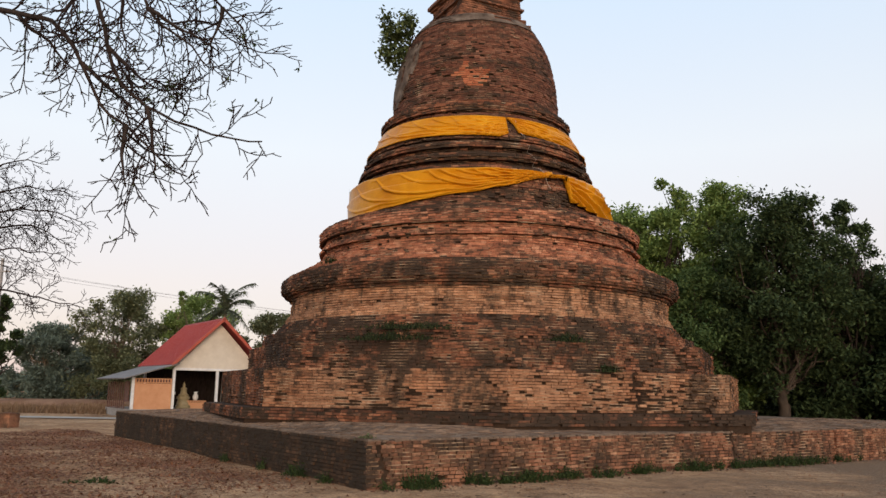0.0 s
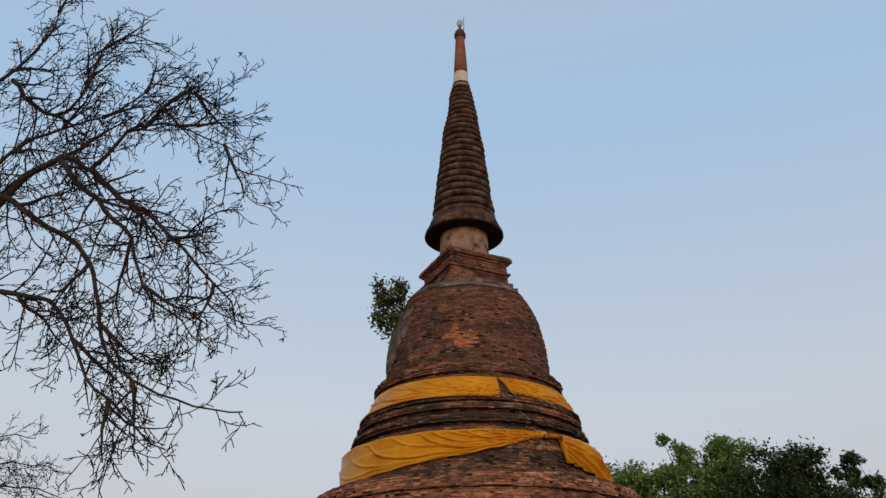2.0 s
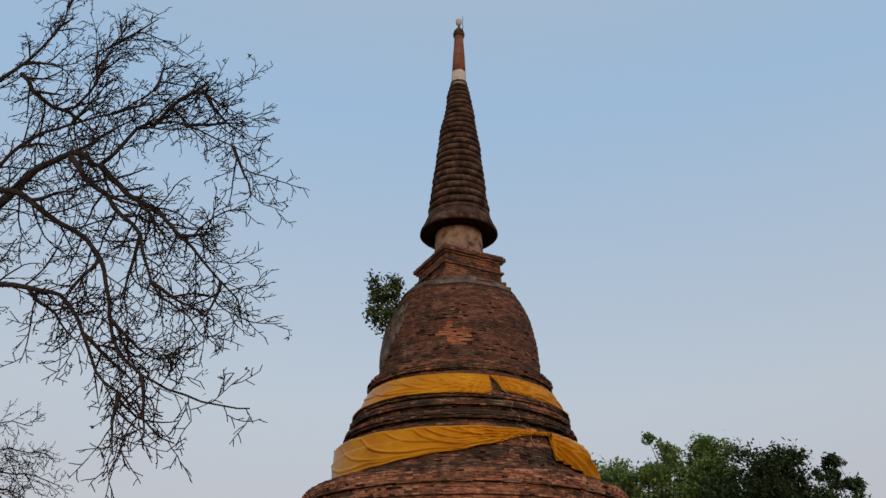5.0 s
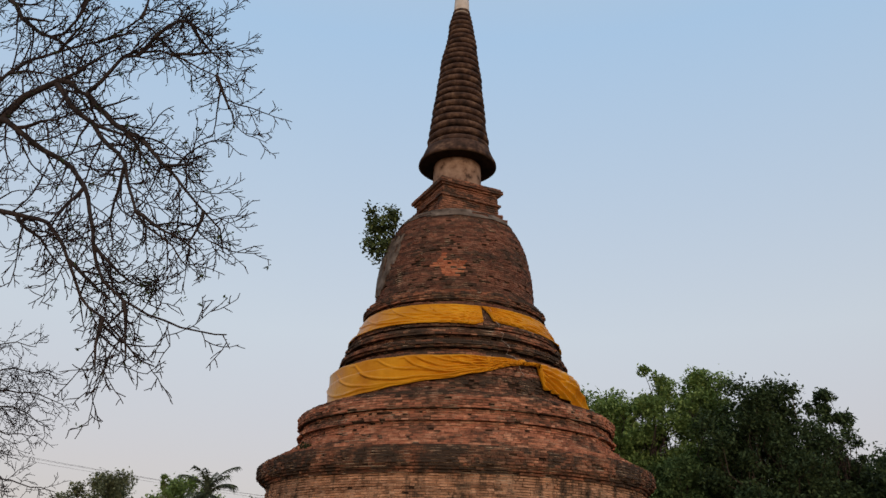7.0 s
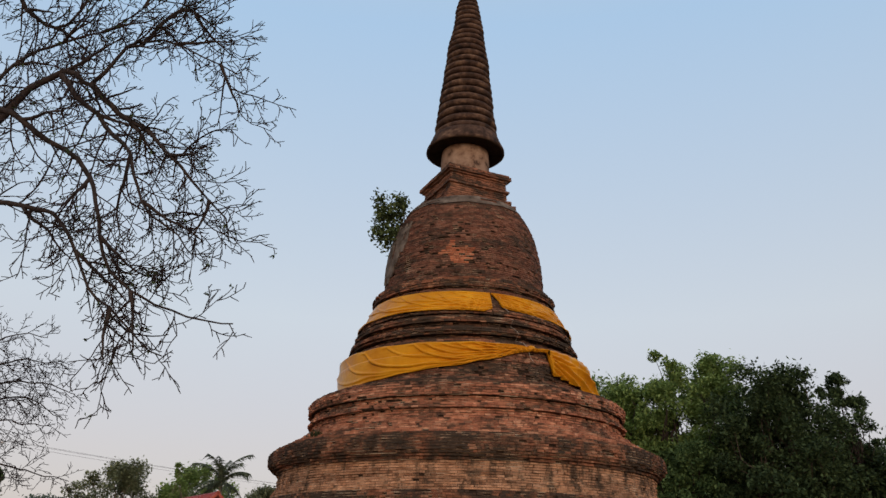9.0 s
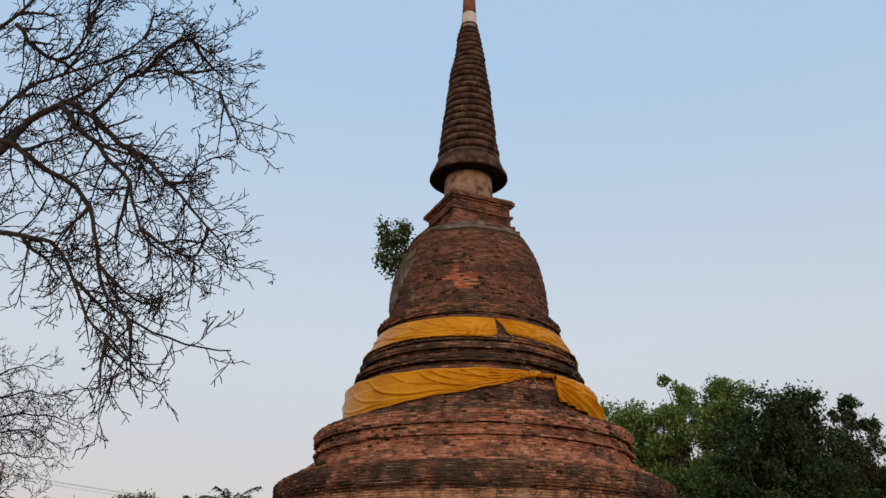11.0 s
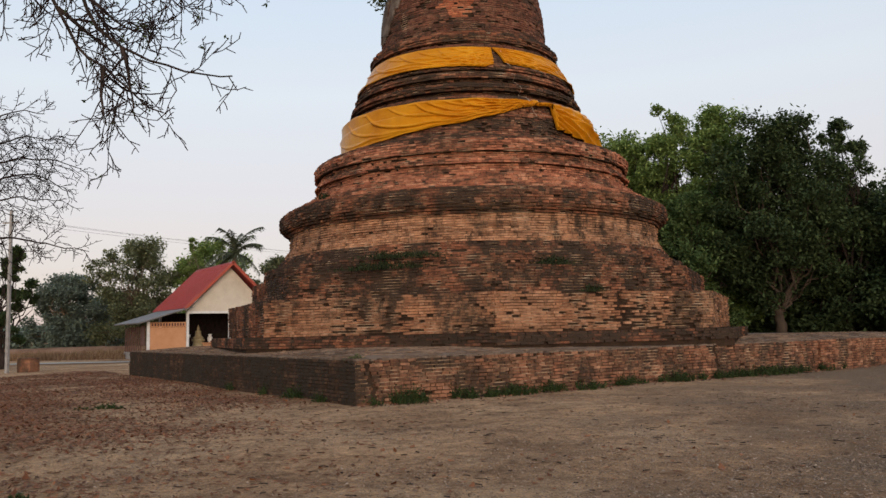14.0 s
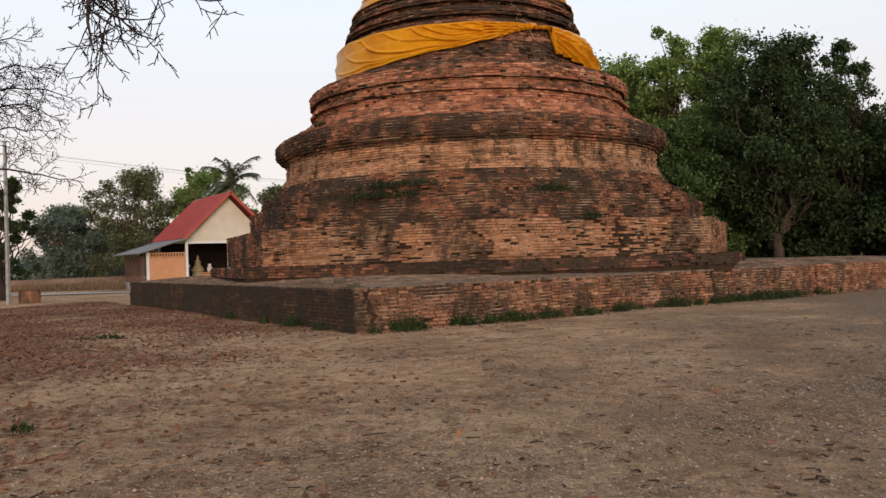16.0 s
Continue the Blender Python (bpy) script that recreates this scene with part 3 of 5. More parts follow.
LOW_CREASES = ((-46, 0.80, 9, 0.9), (-33, 0.62, 11, 0.5), (-20, 0.76, 8, 1.0), (-15, 0.55, 8, 0.9), (-9, 0.40, 10, 0.7), (-2, 0.62, 8, 1.0),
               (4, 0.36, 9, 0.8), (9, 0.70, 7, 0.9), (13, 0.45, 6, 0.8), (-64, 0.9, 14, 0.4), (-86, 0.84, 12, 0.3))
UP_CREASES = ((-95, 0.85, 12, 0.8), (-80, 0.60, 16, 0.7), (-62, 0.80, 12, 1.0), (-48, 0.45, 14, 0.6), (-38, 0.84, 13, 1.0), (-25, 0.60, 12, 0.8), (-14, 0.82, 9, 0.9),
              (-6, 0.42, 10, 0.7), (2, 0.72, 6, 0.8), (24, 0.5, 14, 0.7), (34, 0.82, 12, 0.9), (48, 0.55, 14, 0.7), (60, 0.8, 12, 0.8))


def fold_low(s, q, z):
    return swags(s, q, LOW_CREASES, 0.15, 0.036) + 0.07 * rays(s, q, 31, 1.6, 4) * min(1, max(0, (s + 30) / 40)) + 0.03 * noise.noise((s * 0.07, z * 1.6, 9)) + 0.008 * noise.noise((s * 0.4, z * 5, 3)) + 0.02


def fold_hang(s, q, z):
    return 0.22 * rays(s, q, 30, 1.1, 2) * min(1, q * 2.5) + 0.05 * ridge(s * 0.13 - 0.9 * q) + 0.02


def fold_up(s, q, z):
    return swags(s, q, UP_CREASES, 0.085, 0.045) + 0.055 * rays(s, q, 16, 1.5, 6) * min(1, max(0, (s + 40) / 45)) + 0.02 * noise.noise((s * 0.09, z * 3, 5)) + 0.008 * noise.noise((s * 0.4, z * 5, 3)) + 0.02


LOWER = thing("cloth_sash", "saffron satin sash with swagged folds tied round the tower", "cloth", "saffron cloths tied round the stupa", at=(AX, AY, 8.5))
UPPER = thing("cloth_sash", "yellow satin sash wrapped below the bell with loose creases", "cloth", "saffron cloths tied round the stupa", at=(AX, AY, 10.8))
band(LOWER, "wrap", "", -200, 29,
     lambda s: lerp(s, [-200, -90, -60, 0, 20, 29], [9.05, 9.02, 9.00, 8.98, 9.00, 8.93]) + 0.015 * math.sin(s * 0.3),
     lambda s: lerp(s, [-200, -90, -60, -30, 0, 15, 24, 29], [7.8, 7.74, 7.74, 7.92, 8.21, 8.50, 8.75, 8.84]) + 0.012 * math.sin(s * 0.4), fold_low, 1)
band(LOWER, "hanging_end", "loose end draped from the knot", 29, 160,
     lambda s: lerp(s, [29, 40, 70, 160], [8.94, 9.02, 9.02, 9.05]),
     lambda s: lerp(s, [29, 37.2, 38, 50, 62, 75, 85, 95, 160], [8.82, 8.86, 8.10, 7.93, 7.78, 7.64, 7.6, 7.75, 7.9]), fold_hang, 2, 200)
knot(LOWER, 29.5, 8.93, 4.72, 1)
band(UPPER, "wrap", "", -210, 15,
     lambda s: lerp(s, [-210, -90, -50, -20, 15], [11.14, 11.14, 11.16, 11.12, 11.08]),
     lambda s: lerp(s, [-210, -90, -60, -30, 0, 10, 15], [10.30, 10.24, 10.30, 10.31, 10.27, 10.24, 10.38]), fold_up, 3)
band(UPPER, "drawn_end", "end drawn tight round the tower", 15.5, 150,
     lambda s: lerp(s, [15.5, 60, 90, 150], [11.08, 11.09, 11.09, 11.09]),
     lambda s: lerp(s, [15.5, 19, 20.5, 24, 50, 80, 95, 150], [11.02, 10.79, 10.50, 10.46, 10.38, 10.28, 10.22, 10.3]), fold_up, 4, 160)


# ---- trees ----
def bend(rng, a, b, n, wild):
    a, b = Vector(a), Vector(b)
    L = (b - a).length
    pts = [a]
    for i in range(1, n):
        pts.append(a.lerp(b, i / n) + Vector((rng.gauss(0, 1), rng.gauss(0, 1), rng.gauss(0, 1))) * wild * L * 0.1)
    return pts + [b]


def leafy_tree(name, at, height, crown_w, trunk_h, trunk_r, leaf, leaves, size, material, label, seed, clumps=40, flat=0.8, group="", low=0.0, bark=None, puff=1.0):
    """A tapered trunk with limbs that carry clumps of leaves, uneven, with gaps between them."""
    rng = random.Random(seed)
    root = thing(name, label, "tree", group, at=(at[0], at[1], 0))
    wood, crown = Soup(), Soup()
    top = Vector((rng.uniform(-0.4, 0.4), rng.uniform(-0.4, 0.4), trunk_h))
    wood.path(bend(rng, (0, 0, -0.2), top, 5, 0.5), trunk_r * 1.25, trunk_r * 0.7, 9)
    cz = (trunk_h * 0.75 + low + height) / 2
    rz = (height - cz)
    for c in range(clumps):
        while True:
            p = Vector((rng.uniform(-1, 1), rng.uniform(-1, 1), rng.uniform(-1, 1)))
            if 0.3 < p.length < 1.12:
                break
        p = p * (0.80 + 0.22 * rng.random())
        if c < 7:
            p = Vector((rng.gauss(0, 0.22), rng.gauss(0, 0.22), 0.97 - 0.05 * c))
        mid = Vector((p.x * crown_w, p.y * crown_w, cz + p.z * rz))
        r = crown_w * rng.uniform(0.12, 0.29) * puff
        mid.z = min(mid.z, height - r * 0.5)
        start = top.lerp(Vector((0, 0, trunk_h * 0.6)), rng.random())
        wood.path(bend(rng, start, mid, 5, 0.6), trunk_r * 0.32, trunk_r * 0.05, 5)
        for _ in range(int(leaves / clumps * (r / (crown_w * 0.22 * puff)) ** 2)):
            d = Vector((rng.gauss(0, 1), rng.gauss(0, 1), rng.gauss(0, 1))).normalized() * (r * rng.random() ** 0.45)
            d *= rng.uniform(1.1, 1.7) if rng.random() < 0.16 else 1
            d.z *= flat
            lumpy = 1 + 0.35 * noise.noise((mid + d) * (1.4 / r))
            crown.leaf(mid + d * lumpy, size, rng, 0.3, leaf)
    for n_, s_, m_ in (("trunk", wood, bark or M_TRUNK), ("crown", crown, material)):
        o = s_.make(n_, m_, root, smooth=(n_ == "trunk"))
    return root

G_R = "trees beyond the terrace"
leafy_tree("broadleaf_tree", (0.7, 47.5), 12.4, 2.7, 5.0, 0.24, 0.5, 46000, 0.25, M_LEAF_Y, "broadleaf tree with bright green layered foliage behind the stupa", 11, 110, group=G_R, low=-4, bark=M_BARK, puff=1.55)
leafy_tree("broadleaf_tree", (3.3, 47.0), 13.5, 2.1, 5.5, 0.28, 0.5, 46000, 0.25, M_LEAF_Y, "tall broadleaf tree with a bright green domed top", 41, 110, group=G_R, low=-4, bark=M_BARK, puff=1.55)
leafy_tree("broadleaf_tree", (5.9, 47.0), 13.3, 2.2, 5.5, 0.28, 0.5, 46000, 0.25, M_LEAF_Y, "tall bright green broadleaf tree rising over the dark grove", 42, 110, group=G_R, low=-4, bark=M_BARK, puff=1.55)
leafy_tree("broadleaf_tree", (8.3, 44.3), 12.0, 3.1, 3.2, 0.27, 0.5, 56000, 0.24, M_LEAF_R, "dense dark green broadleaf tree with a forked trunk", 12, 170, group=G_R, low=0.2, bark=M_TRUNKD, puff=1.2)
leafy_tree("broadleaf_tree", (4.4, 44.8), 8.2, 2.8, 3.0, 0.25, 0.5, 36000, 0.24, M_LEAF_M, "dark green broadleaf tree close behind the stupa", 43, 120, group=G_R, low=-2.5, bark=M_BARK, puff=1.3)
leafy_tree("broadleaf_tree", (11.9, 45.6), 11.8, 1.5, 4.5, 0.2, 0.45, 8000, 0.24, M_LEAF_R, "slender dark tree with an open feathery top", 33, 60, group=G_R, low=1.5, bark=M_BARK)
leafy_tree("broadleaf_tree", (11.2, 46.4), 8.8, 3.0, 3.5, 0.25, 0.5, 40000, 0.25, M_LEAF_R, "dark broadleaf tree crowded in the grove", 44, 110, group=G_R, low=-2.5, bark=M_BARK, puff=1.3)
leafy_tree("broadleaf_tree", (15.8, 44.0), 8.7, 3.6, 3.5, 0.25, 0.5, 42000, 0.26, M_LEAF_R, "low spreading dark green broadleaf tree", 14, 130, group=G_R, low=-3, bark=M_BARK, puff=1.25)
leafy_tree("broadleaf_tree", (6.2, 51.0), 9.0, 4.5, 2.6, 0.30, 0.5, 22000, 0.32, M_LEAF_R, "shady dark tree in the grove's depth", 15, 40, group=G_R, low=-3.0, bark=M_BARK)
for x_, k_ in ((7.4, 51), (9.6, 52), (11.8, 53)):
    leafy_tree("broadleaf_tree", (x_, 55.0), 5.2, 2.2, 1.2, 0.18, 0.5, 9000, 0.32, M_LEAF_R, "low shady tree in the grove's depth", k_, 30, group=G_R, low=-2.0, bark=M_BARK)
leafy_tree("broadleaf_tree", (14.0, 52.0), 9.0, 5.0, 2.6, 0.30, 0.5, 24000, 0.32, M_LEAF_R, "shady dark tree in the grove's depth", 16, 40, group=G_R, low=-3.0, bark=M_BARK)
leafy_tree("broadleaf_tree", (21.0, 48.0), 9.0, 4.5, 2.6, 0.30, 0.5, 14000, 0.32, M_LEAF_R, "dark tree at the grove's far end", 17, 34, group=G_R, low=-3.0, bark=M_BARK)


def thicket(x0, y0, x1, y1, height, deep, n, seed, material, label, size=0.32):
    rng = random.Random(seed)
    s = Soup()
    for _ in range(n):
        q = rng.random()
        h = height * (0.65 + 0.5 * noise.noise((q * 9, seed, 0)))
        s.leaf((x0 + (x1 - x0) * q + rng.gauss(0, deep), y0 + (y1 - y0) * q + rng.gauss(0, deep), rng.random() ** 0.8 * max(0.3, h)), size, rng, 0.3, 0.5)
    return tagged(s.make("thicket", material), label, "thicket", kind="stuff")


thicket(2.0, 58.0, 28.0, 58.0, 4.2, 0.9, 16000, 5, M_LEAF_R, "dark shaded undergrowth beneath the trees", 0.4)
thicket(1.0, 51.5, 26.0, 50.5, 3.4, 0.7, 20000, 7, M_LEAF_R, "dark shaded undergrowth beneath the trees")

G_L = "trees beyond the shed"
leafy_tree("broadleaf_tree", (-42.0, 66.0), 10.2, 4.4, 4.0, 0.25, 0.5, 30000, 0.32, M_LEAF_O, "olive-green tree with a loose open crown", 21, 90, group=G_L, low=-4)
leafy_tree("broadleaf_tree", (-36.4, 70.0), 10.3, 3.8, 4.0, 0.25, 0.5, 24000, 0.32, M_LEAF_Y, "light green tree behind the red-roofed shed", 22, 80, group=G_L, low=-4)
leafy_tree("broadleaf_tree", (-49.0, 66.0), 7.2, 3.6, 2.4, 0.2, 0.5, 20000, 0.32, M_LEAF_HAZE, "grey-green small tree at the field's edge", 23, 70, group=G_L, low=-2)
leafy_tree("broadleaf_tree", (-36.2, 42.0), 7.2, 2.1, 1.6, 0.2, 0.5, 9000, 0.25, M_LEAF_R, "dark bushy tree beside the utility pole", 24, 30, group=G_L, low=-1)


# ---- shed ----
M_ROOF = plain_mat("red_sheet", [(0.3, (0.27, 0.035, 0.035)), (0.7, (0.36, 0.06, 0.05))], 1.2, 0.45, 0.1, 0.005)
M_TRIM = plain_mat("red_trim", [(0.3, (0.36, 0.06, 0.035)), (0.7, (0.45, 0.09, 0.05))], 2.0, 0.5, 0.1, 0.005)
M_CREAM = plain_mat("cream_plaster", [(0.3, (0.58, 0.50, 0.40)), (0.7, (0.70, 0.62, 0.51))], 1.5, 0.85, 0.2, 0.005)
M_ORANGE = plain_mat("orange_block", [(0.3, (0.52, 0.24, 0.12)), (0.7, (0.64, 0.33, 0.18))], 1.5, 0.85, 0.3, 0.01)
M_WHITE = plain_mat("white_paint", [(0.3, (0.62, 0.60, 0.58)), (0.7, (0.78, 0.76, 0.73))], 3.0, 0.7, 0.1, 0.005)
M_TIN = plain_mat("grey_tin", [(0.3, (0.10, 0.09, 0.085)), (0.7, (0.22, 0.19, 0.175))], 2.0, 0.6, 0.2, 0.01)
M_DARKWOOD = plain_mat("dark_wood", [(0.3, (0.07, 0.03, 0.02)), (0.7, (0.16, 0.07, 0.045))], 5.0, 0.7, 0.2, 0.01)
M_GOLD = plain_mat("gold_paint", [(0.3, (0.24, 0.18, 0.09)), (0.7, (0.40, 0.32, 0.18))], 5.0, 0.45, 0.1, 0.005)
M_CONC = plain_mat("concrete", [(0.3, (0.24, 0.22, 0.205)), (0.7, (0.40, 0.375, 0.35))], 4.0, 0.9, 0.3, 0.01)


def shed():
    root = thing("shed", "open village shed with red sheet roof, cream gable and orange lean-to", "shed")
    turn = Matrix(((V.x, U.x, 0, -25.5), (V.y, U.y, 0, 52.0), (0, 0, 1, 0), (0, 0, 0, 1)))

    def add(name, bm, material, parent=None, label=""):
        bmesh.ops.transform(bm, matrix=turn, verts=bm.verts)
        return part(name, bm, material, parent or root, label)

    add("floor_slab", box_bm((8.4, 7.6, 0.55), (-1.05, 3.7, 0.225), 0.02), M_CONC)
    # roof: two sheets with ribs, barge boards, gable wall
    for side in (-1, 1):
        tilt = Matrix.Rotation(side * radians(44), 4, "Y")
        roof = add("roof", box_bm((4.5, 8.4, 0.06), (side * 1.57, 3.6, 4.88), 0.0, tilt), M_ROOF, None, "dark red ribbed sheet roof")
        bm = bmesh.new()
        for k in range(28):
            box_bm((4.5, 0.05, 0.05), (side * 1.60, -0.45 + 0.3 * k, 4.925), 0.0, tilt, bm)
        add("roof_rib", bm, M_ROOF, roof)
        add("barge_board", box_bm((4.6, 0.08, 0.18), (side * 1.57, -0.64, 4.87), 0.01, tilt), M_TRIM, roof, "orange-red barge board")
    bm = bmesh.new()
    vs = [bm.verts.new(p) for p in ((-2.9, 0, 3.15), (2.9, 0, 3.15), (0, 0, 6.12), (-2.9, 0.15, 3.15), (2.9, 0.15, 3.15), (0, 0.15, 6.12))]
    for q in ((0, 1, 2), (5, 4, 3), (0, 3, 4, 1), (1, 4, 5, 2), (2, 5, 3, 0)):
        bm.faces.new([vs[i] for i in q])
    add("gable_wall", bm, M_CREAM, None, "plain cream gable wall")
    add("beam", box_bm((5.8, 0.2, 0.16), (0, 0.08, 3.07), 0.01), M_WHITE)
    for x, y in ((-2.85, 0.1), (0.0, 0.1), (2.85, 0.1), (-2.85, 7.0), (2.85, 7.0)):
        add("post", box_bm((0.17, 0.17, 2.56), (x, y, 1.77), 0.015), M_WHITE, None, "white painted post")
    add("back_wall", box_bm((5.9, 0.15, 2.7), (0, 7.1, 1.85), 0.0), M_BARK)
    add("side_wall", box_bm((0.15, 6.8, 2.7), (2.85, 3.6, 1.85), 0.0), M_BARK)
    # lean-to
    add("lean_to_wall", box_bm((2.3, 0.14, 1.62), (-4.1, 0.12, 1.31), 0.0), M_ORANGE, None, "orange block wall")
    grille = add("vent_grille", box_bm((2.3, 0.10, 0.30), (-4.1, 0.14, 2.29), 0.0), M_ORANGE, None, "pierced orange block course")
    # solid dark blocks stand in for the shade inside the grille's holes
    for k in range(12):
        add("vent_hole", box_bm((0.10, 0.04, 0.18), (-5.1 + 0.18 * k, 0.075, 2.29), 0.0), M_DARKWOOD, grille)
    tilt = Matrix.Rotation(radians(-17), 4, "Y")
    add("lean_to_roof", box_bm((3.5, 7.6, 0.07), (-4.42, 3.1, 2.90), 0.0, tilt), M_TIN, None, "rusty grey tin lean-to roof")
    add("corner_post", box_bm((0.17, 0.17, 2.0), (-5.35, 0.12, 1.5), 0.01), M_WHITE)
    add("window_frame", box_bm((0.06, 0.9, 1.3), (-5.4, 1.2, 1.6), 0.0), M_DARKWOOD)
    for k in range(9):
        add("fence_slat", box_bm((0.05, 0.16, 1.7), (-5.4, 1.9 + 0.55 * k, 1.35), 0.0), M_DARKWOOD, None, "reddish wooden slat")
    return root, turn


SHED, SHED_AT = shed()


def shrine():
    root = thing("shrine_figure", "small golden shrine ornament on a stepped base in the shed", "shrine")
    o = SHED_AT @ Vector((-1.5, 2.2, 0.5))
    for name, prof in (("base", [(0.50, 0), (0.50, 0.2), (0.42, 0.24), (0.36, 0.6), (0.44, 0.66), (0.44, 0.8)]), ("figure", [(0.34, 0.8), (0.36, 0.9), (0.22, 1.0), (0.19, 1.22), (0.21, 1.34), (0.08, 1.42), (0.10, 1.52), (0.07, 1.62), (0.015, 1.78)])):
        v, f = lathe(prof, 20)
        obj(name, [(x + o.x, y + o.y, z + o.z) for x, y, z in v], f, M_GOLD, root, smooth=True)
    for dx in (-0.75, 0.85):
        o = SHED_AT @ Vector((-1.5 + dx, 2.3, 1.04 if dx > 0 else 0.5))
        v, f = lathe([(0.10, 0), (0.17, 0.12), (0.19, 0.3), (0.09, 0.46), (0.14, 0.58)] if dx > 0 else [(0.16, 0), (0.16, 0.9), (0.24, 0.95), (0.24, 1.1)], 16)
        tagged(obj("vase" if dx > 0 else "pedestal", [(x + o.x, y + o.y, z + o.z) for x, y, z in v], f, M_WHITE, smooth=True), "white vase on the low table in the shed" if dx > 0 else "white offering pedestal beside the shrine in the shed", "vase" if dx > 0 else "pedestal")
    tbl = thing("low_table", "low tan wooden table in the shed", "table")
    m = SHED_AT
    for name, size, at in (("tabletop", (1.3, 0.7, 0.08), (-0.7, 2.2, 1.0)), ("side_panel", (0.08, 0.6, 0.5), (-1.25, 2.2, 0.72)), ("side_panel", (0.08, 0.6, 0.5), (-0.15, 2.2, 0.72)), ("front_panel", (1.1, 0.05, 0.42), (-0.7, 1.95, 0.72))):
        bm = box_bm(size, at, 0.01)
        bmesh.ops.transform(bm, matrix=m, verts=bm.verts)
        part(name, bm, M_ORANGE, tbl)


shrine()


# ---- utility pole ----
def pole():
    root = thing("utility_pole", "pale square concrete utility pole with cross arm", "utility pole")
    x, y = -27.1, 33.5
    s = Soup()
    s.path([(x, y, -0.2), (x, y, 2.5), (x, y, 5.0), (x, y, 7.6)], 0.10, 0.075, 4)
    s.make("shaft", M_CONC, root)
    bm = box_bm((0.9, 0.07, 0.07), (x, y, 7.0), 0.01)
    part("cross_arm", bm, M_CONC, root)
    return root


pole()


# ---- bare trees ----
LEVELS = ((0.265, 0.55, 1.45, 0.036), (0.190, 0.32, 0.85, 0.0200), (0.135, 0.11, 0.34, 0.0135))   # spacing, shortest, longest, stoutest


def crooked(rng, p, d, length, steps, sway, pull):
    """A line that keeps turning the same way for a while, with small kinks, and bends towards pull."""
    pts, d = [Vector(p)], Vector(d).normalized()
    spin = Vector((rng.gauss(0, sway), rng.gauss(0, sway * 0.5), rng.gauss(0, sway)))
    for _ in range(steps):
        kink = Vector((rng.gauss(0, 0.13), rng.gauss(0, 0.09), rng.gauss(0, 0.13)))
        d = (d + spin + kink + pull).normalized()
        pts.append(pts[-1] + d * (length / steps))
    return pts


def ramify(soup, tips, rng, line, r0, r1, level, lay, thin, reach):
    """Side shoots along a line, to both sides in turn, each with shoots of its own."""
    gap, short, long_, stout = LEVELS[level]
    run = [0.0]
    for a, b in zip(line, line[1:]):
        run.append(run[-1] + (b - a).length)
    at, side = gap * rng.uniform(0.3, 1.2), rng.choice((-1, 1))
    while at < run[-1]:
        k = max(i for i in range(len(run) - 1) if run[i] <= at)
        q = at / run[-1]
        w = (at - run[k]) / max(1e-6, run[k + 1] - run[k])
        base, t = line[k].lerp(line[k + 1], w), (line[k + 1] - line[k]).normalized()
        across = Vector((-t.z, rng.gauss(0, 0.45), t.x * lay)).normalized() * side
        d = t * rng.uniform(0.45, 1.15) + across * rng.uniform(0.6, 1.0)
        size = (short + (long_ - short) * rng.random() ** 1.3) * reach * (1.0 - 0.45 * q if level else 0.42 + 0.75 * math.sin(math.pi * (0.1 + 0.9 * q)))
        r = min(stout, 0.62 * (r1 + (r0 - r1) * (1 - q)))
        r = max(thin, r)
        shoot = crooked(rng, base, d, size, max(3, int(size / 0.13)), 0.09, Vector((0.015, 0, -0.02 * lay)))
        soup.path(shoot, r, max(thin * 0.75, r * 0.4), 4 if r > 0.016 else 3)
        if level < 2:
            ramify(soup, tips, rng, shoot, r, r * 0.4, level + 1, lay, thin, reach)
        else:
            tips.append(shoot[-1])
        side = -side if rng.random() < 0.8 else side
        at += gap * rng.uniform(0.6, 1.5)


def bent_line(pts, y, rng, wave):
    """A smooth line through plan points (x, z) at depth y, with a slow sway in depth."""
    out, n = [], len(pts)
    for i in range(n - 1):
        a, b, c, d = (Vector((*pts[min(max(k, 0), n - 1)], 0)) for k in (i - 1, i, i + 1, i + 2))
        m = max(3, int((c - b).length / 0.3))
        for k in range(m):
            q = k / m
            v = 0.5 * (2 * b + (c - a) * q + (2 * a - 5 * b + 4 * c - d) * q * q + (3 * b - a - 3 * c + d) * q ** 3)
            out.append(Vector((v.x + 0.16 * noise.noise((v.x * 1.1, v.y * 1.1, y + 7)) + rng.gauss(0, 0.012), y + wave * noise.noise((v.x * 0.5, v.y * 0.5, y)), v.y + 0.16 * noise.noise((v.x * 1.1, v.y * 1.1, y + 19)) + rng.gauss(0, 0.012))))
    out.append(Vector((pts[-1][0], y, pts[-1][1])))
    return out


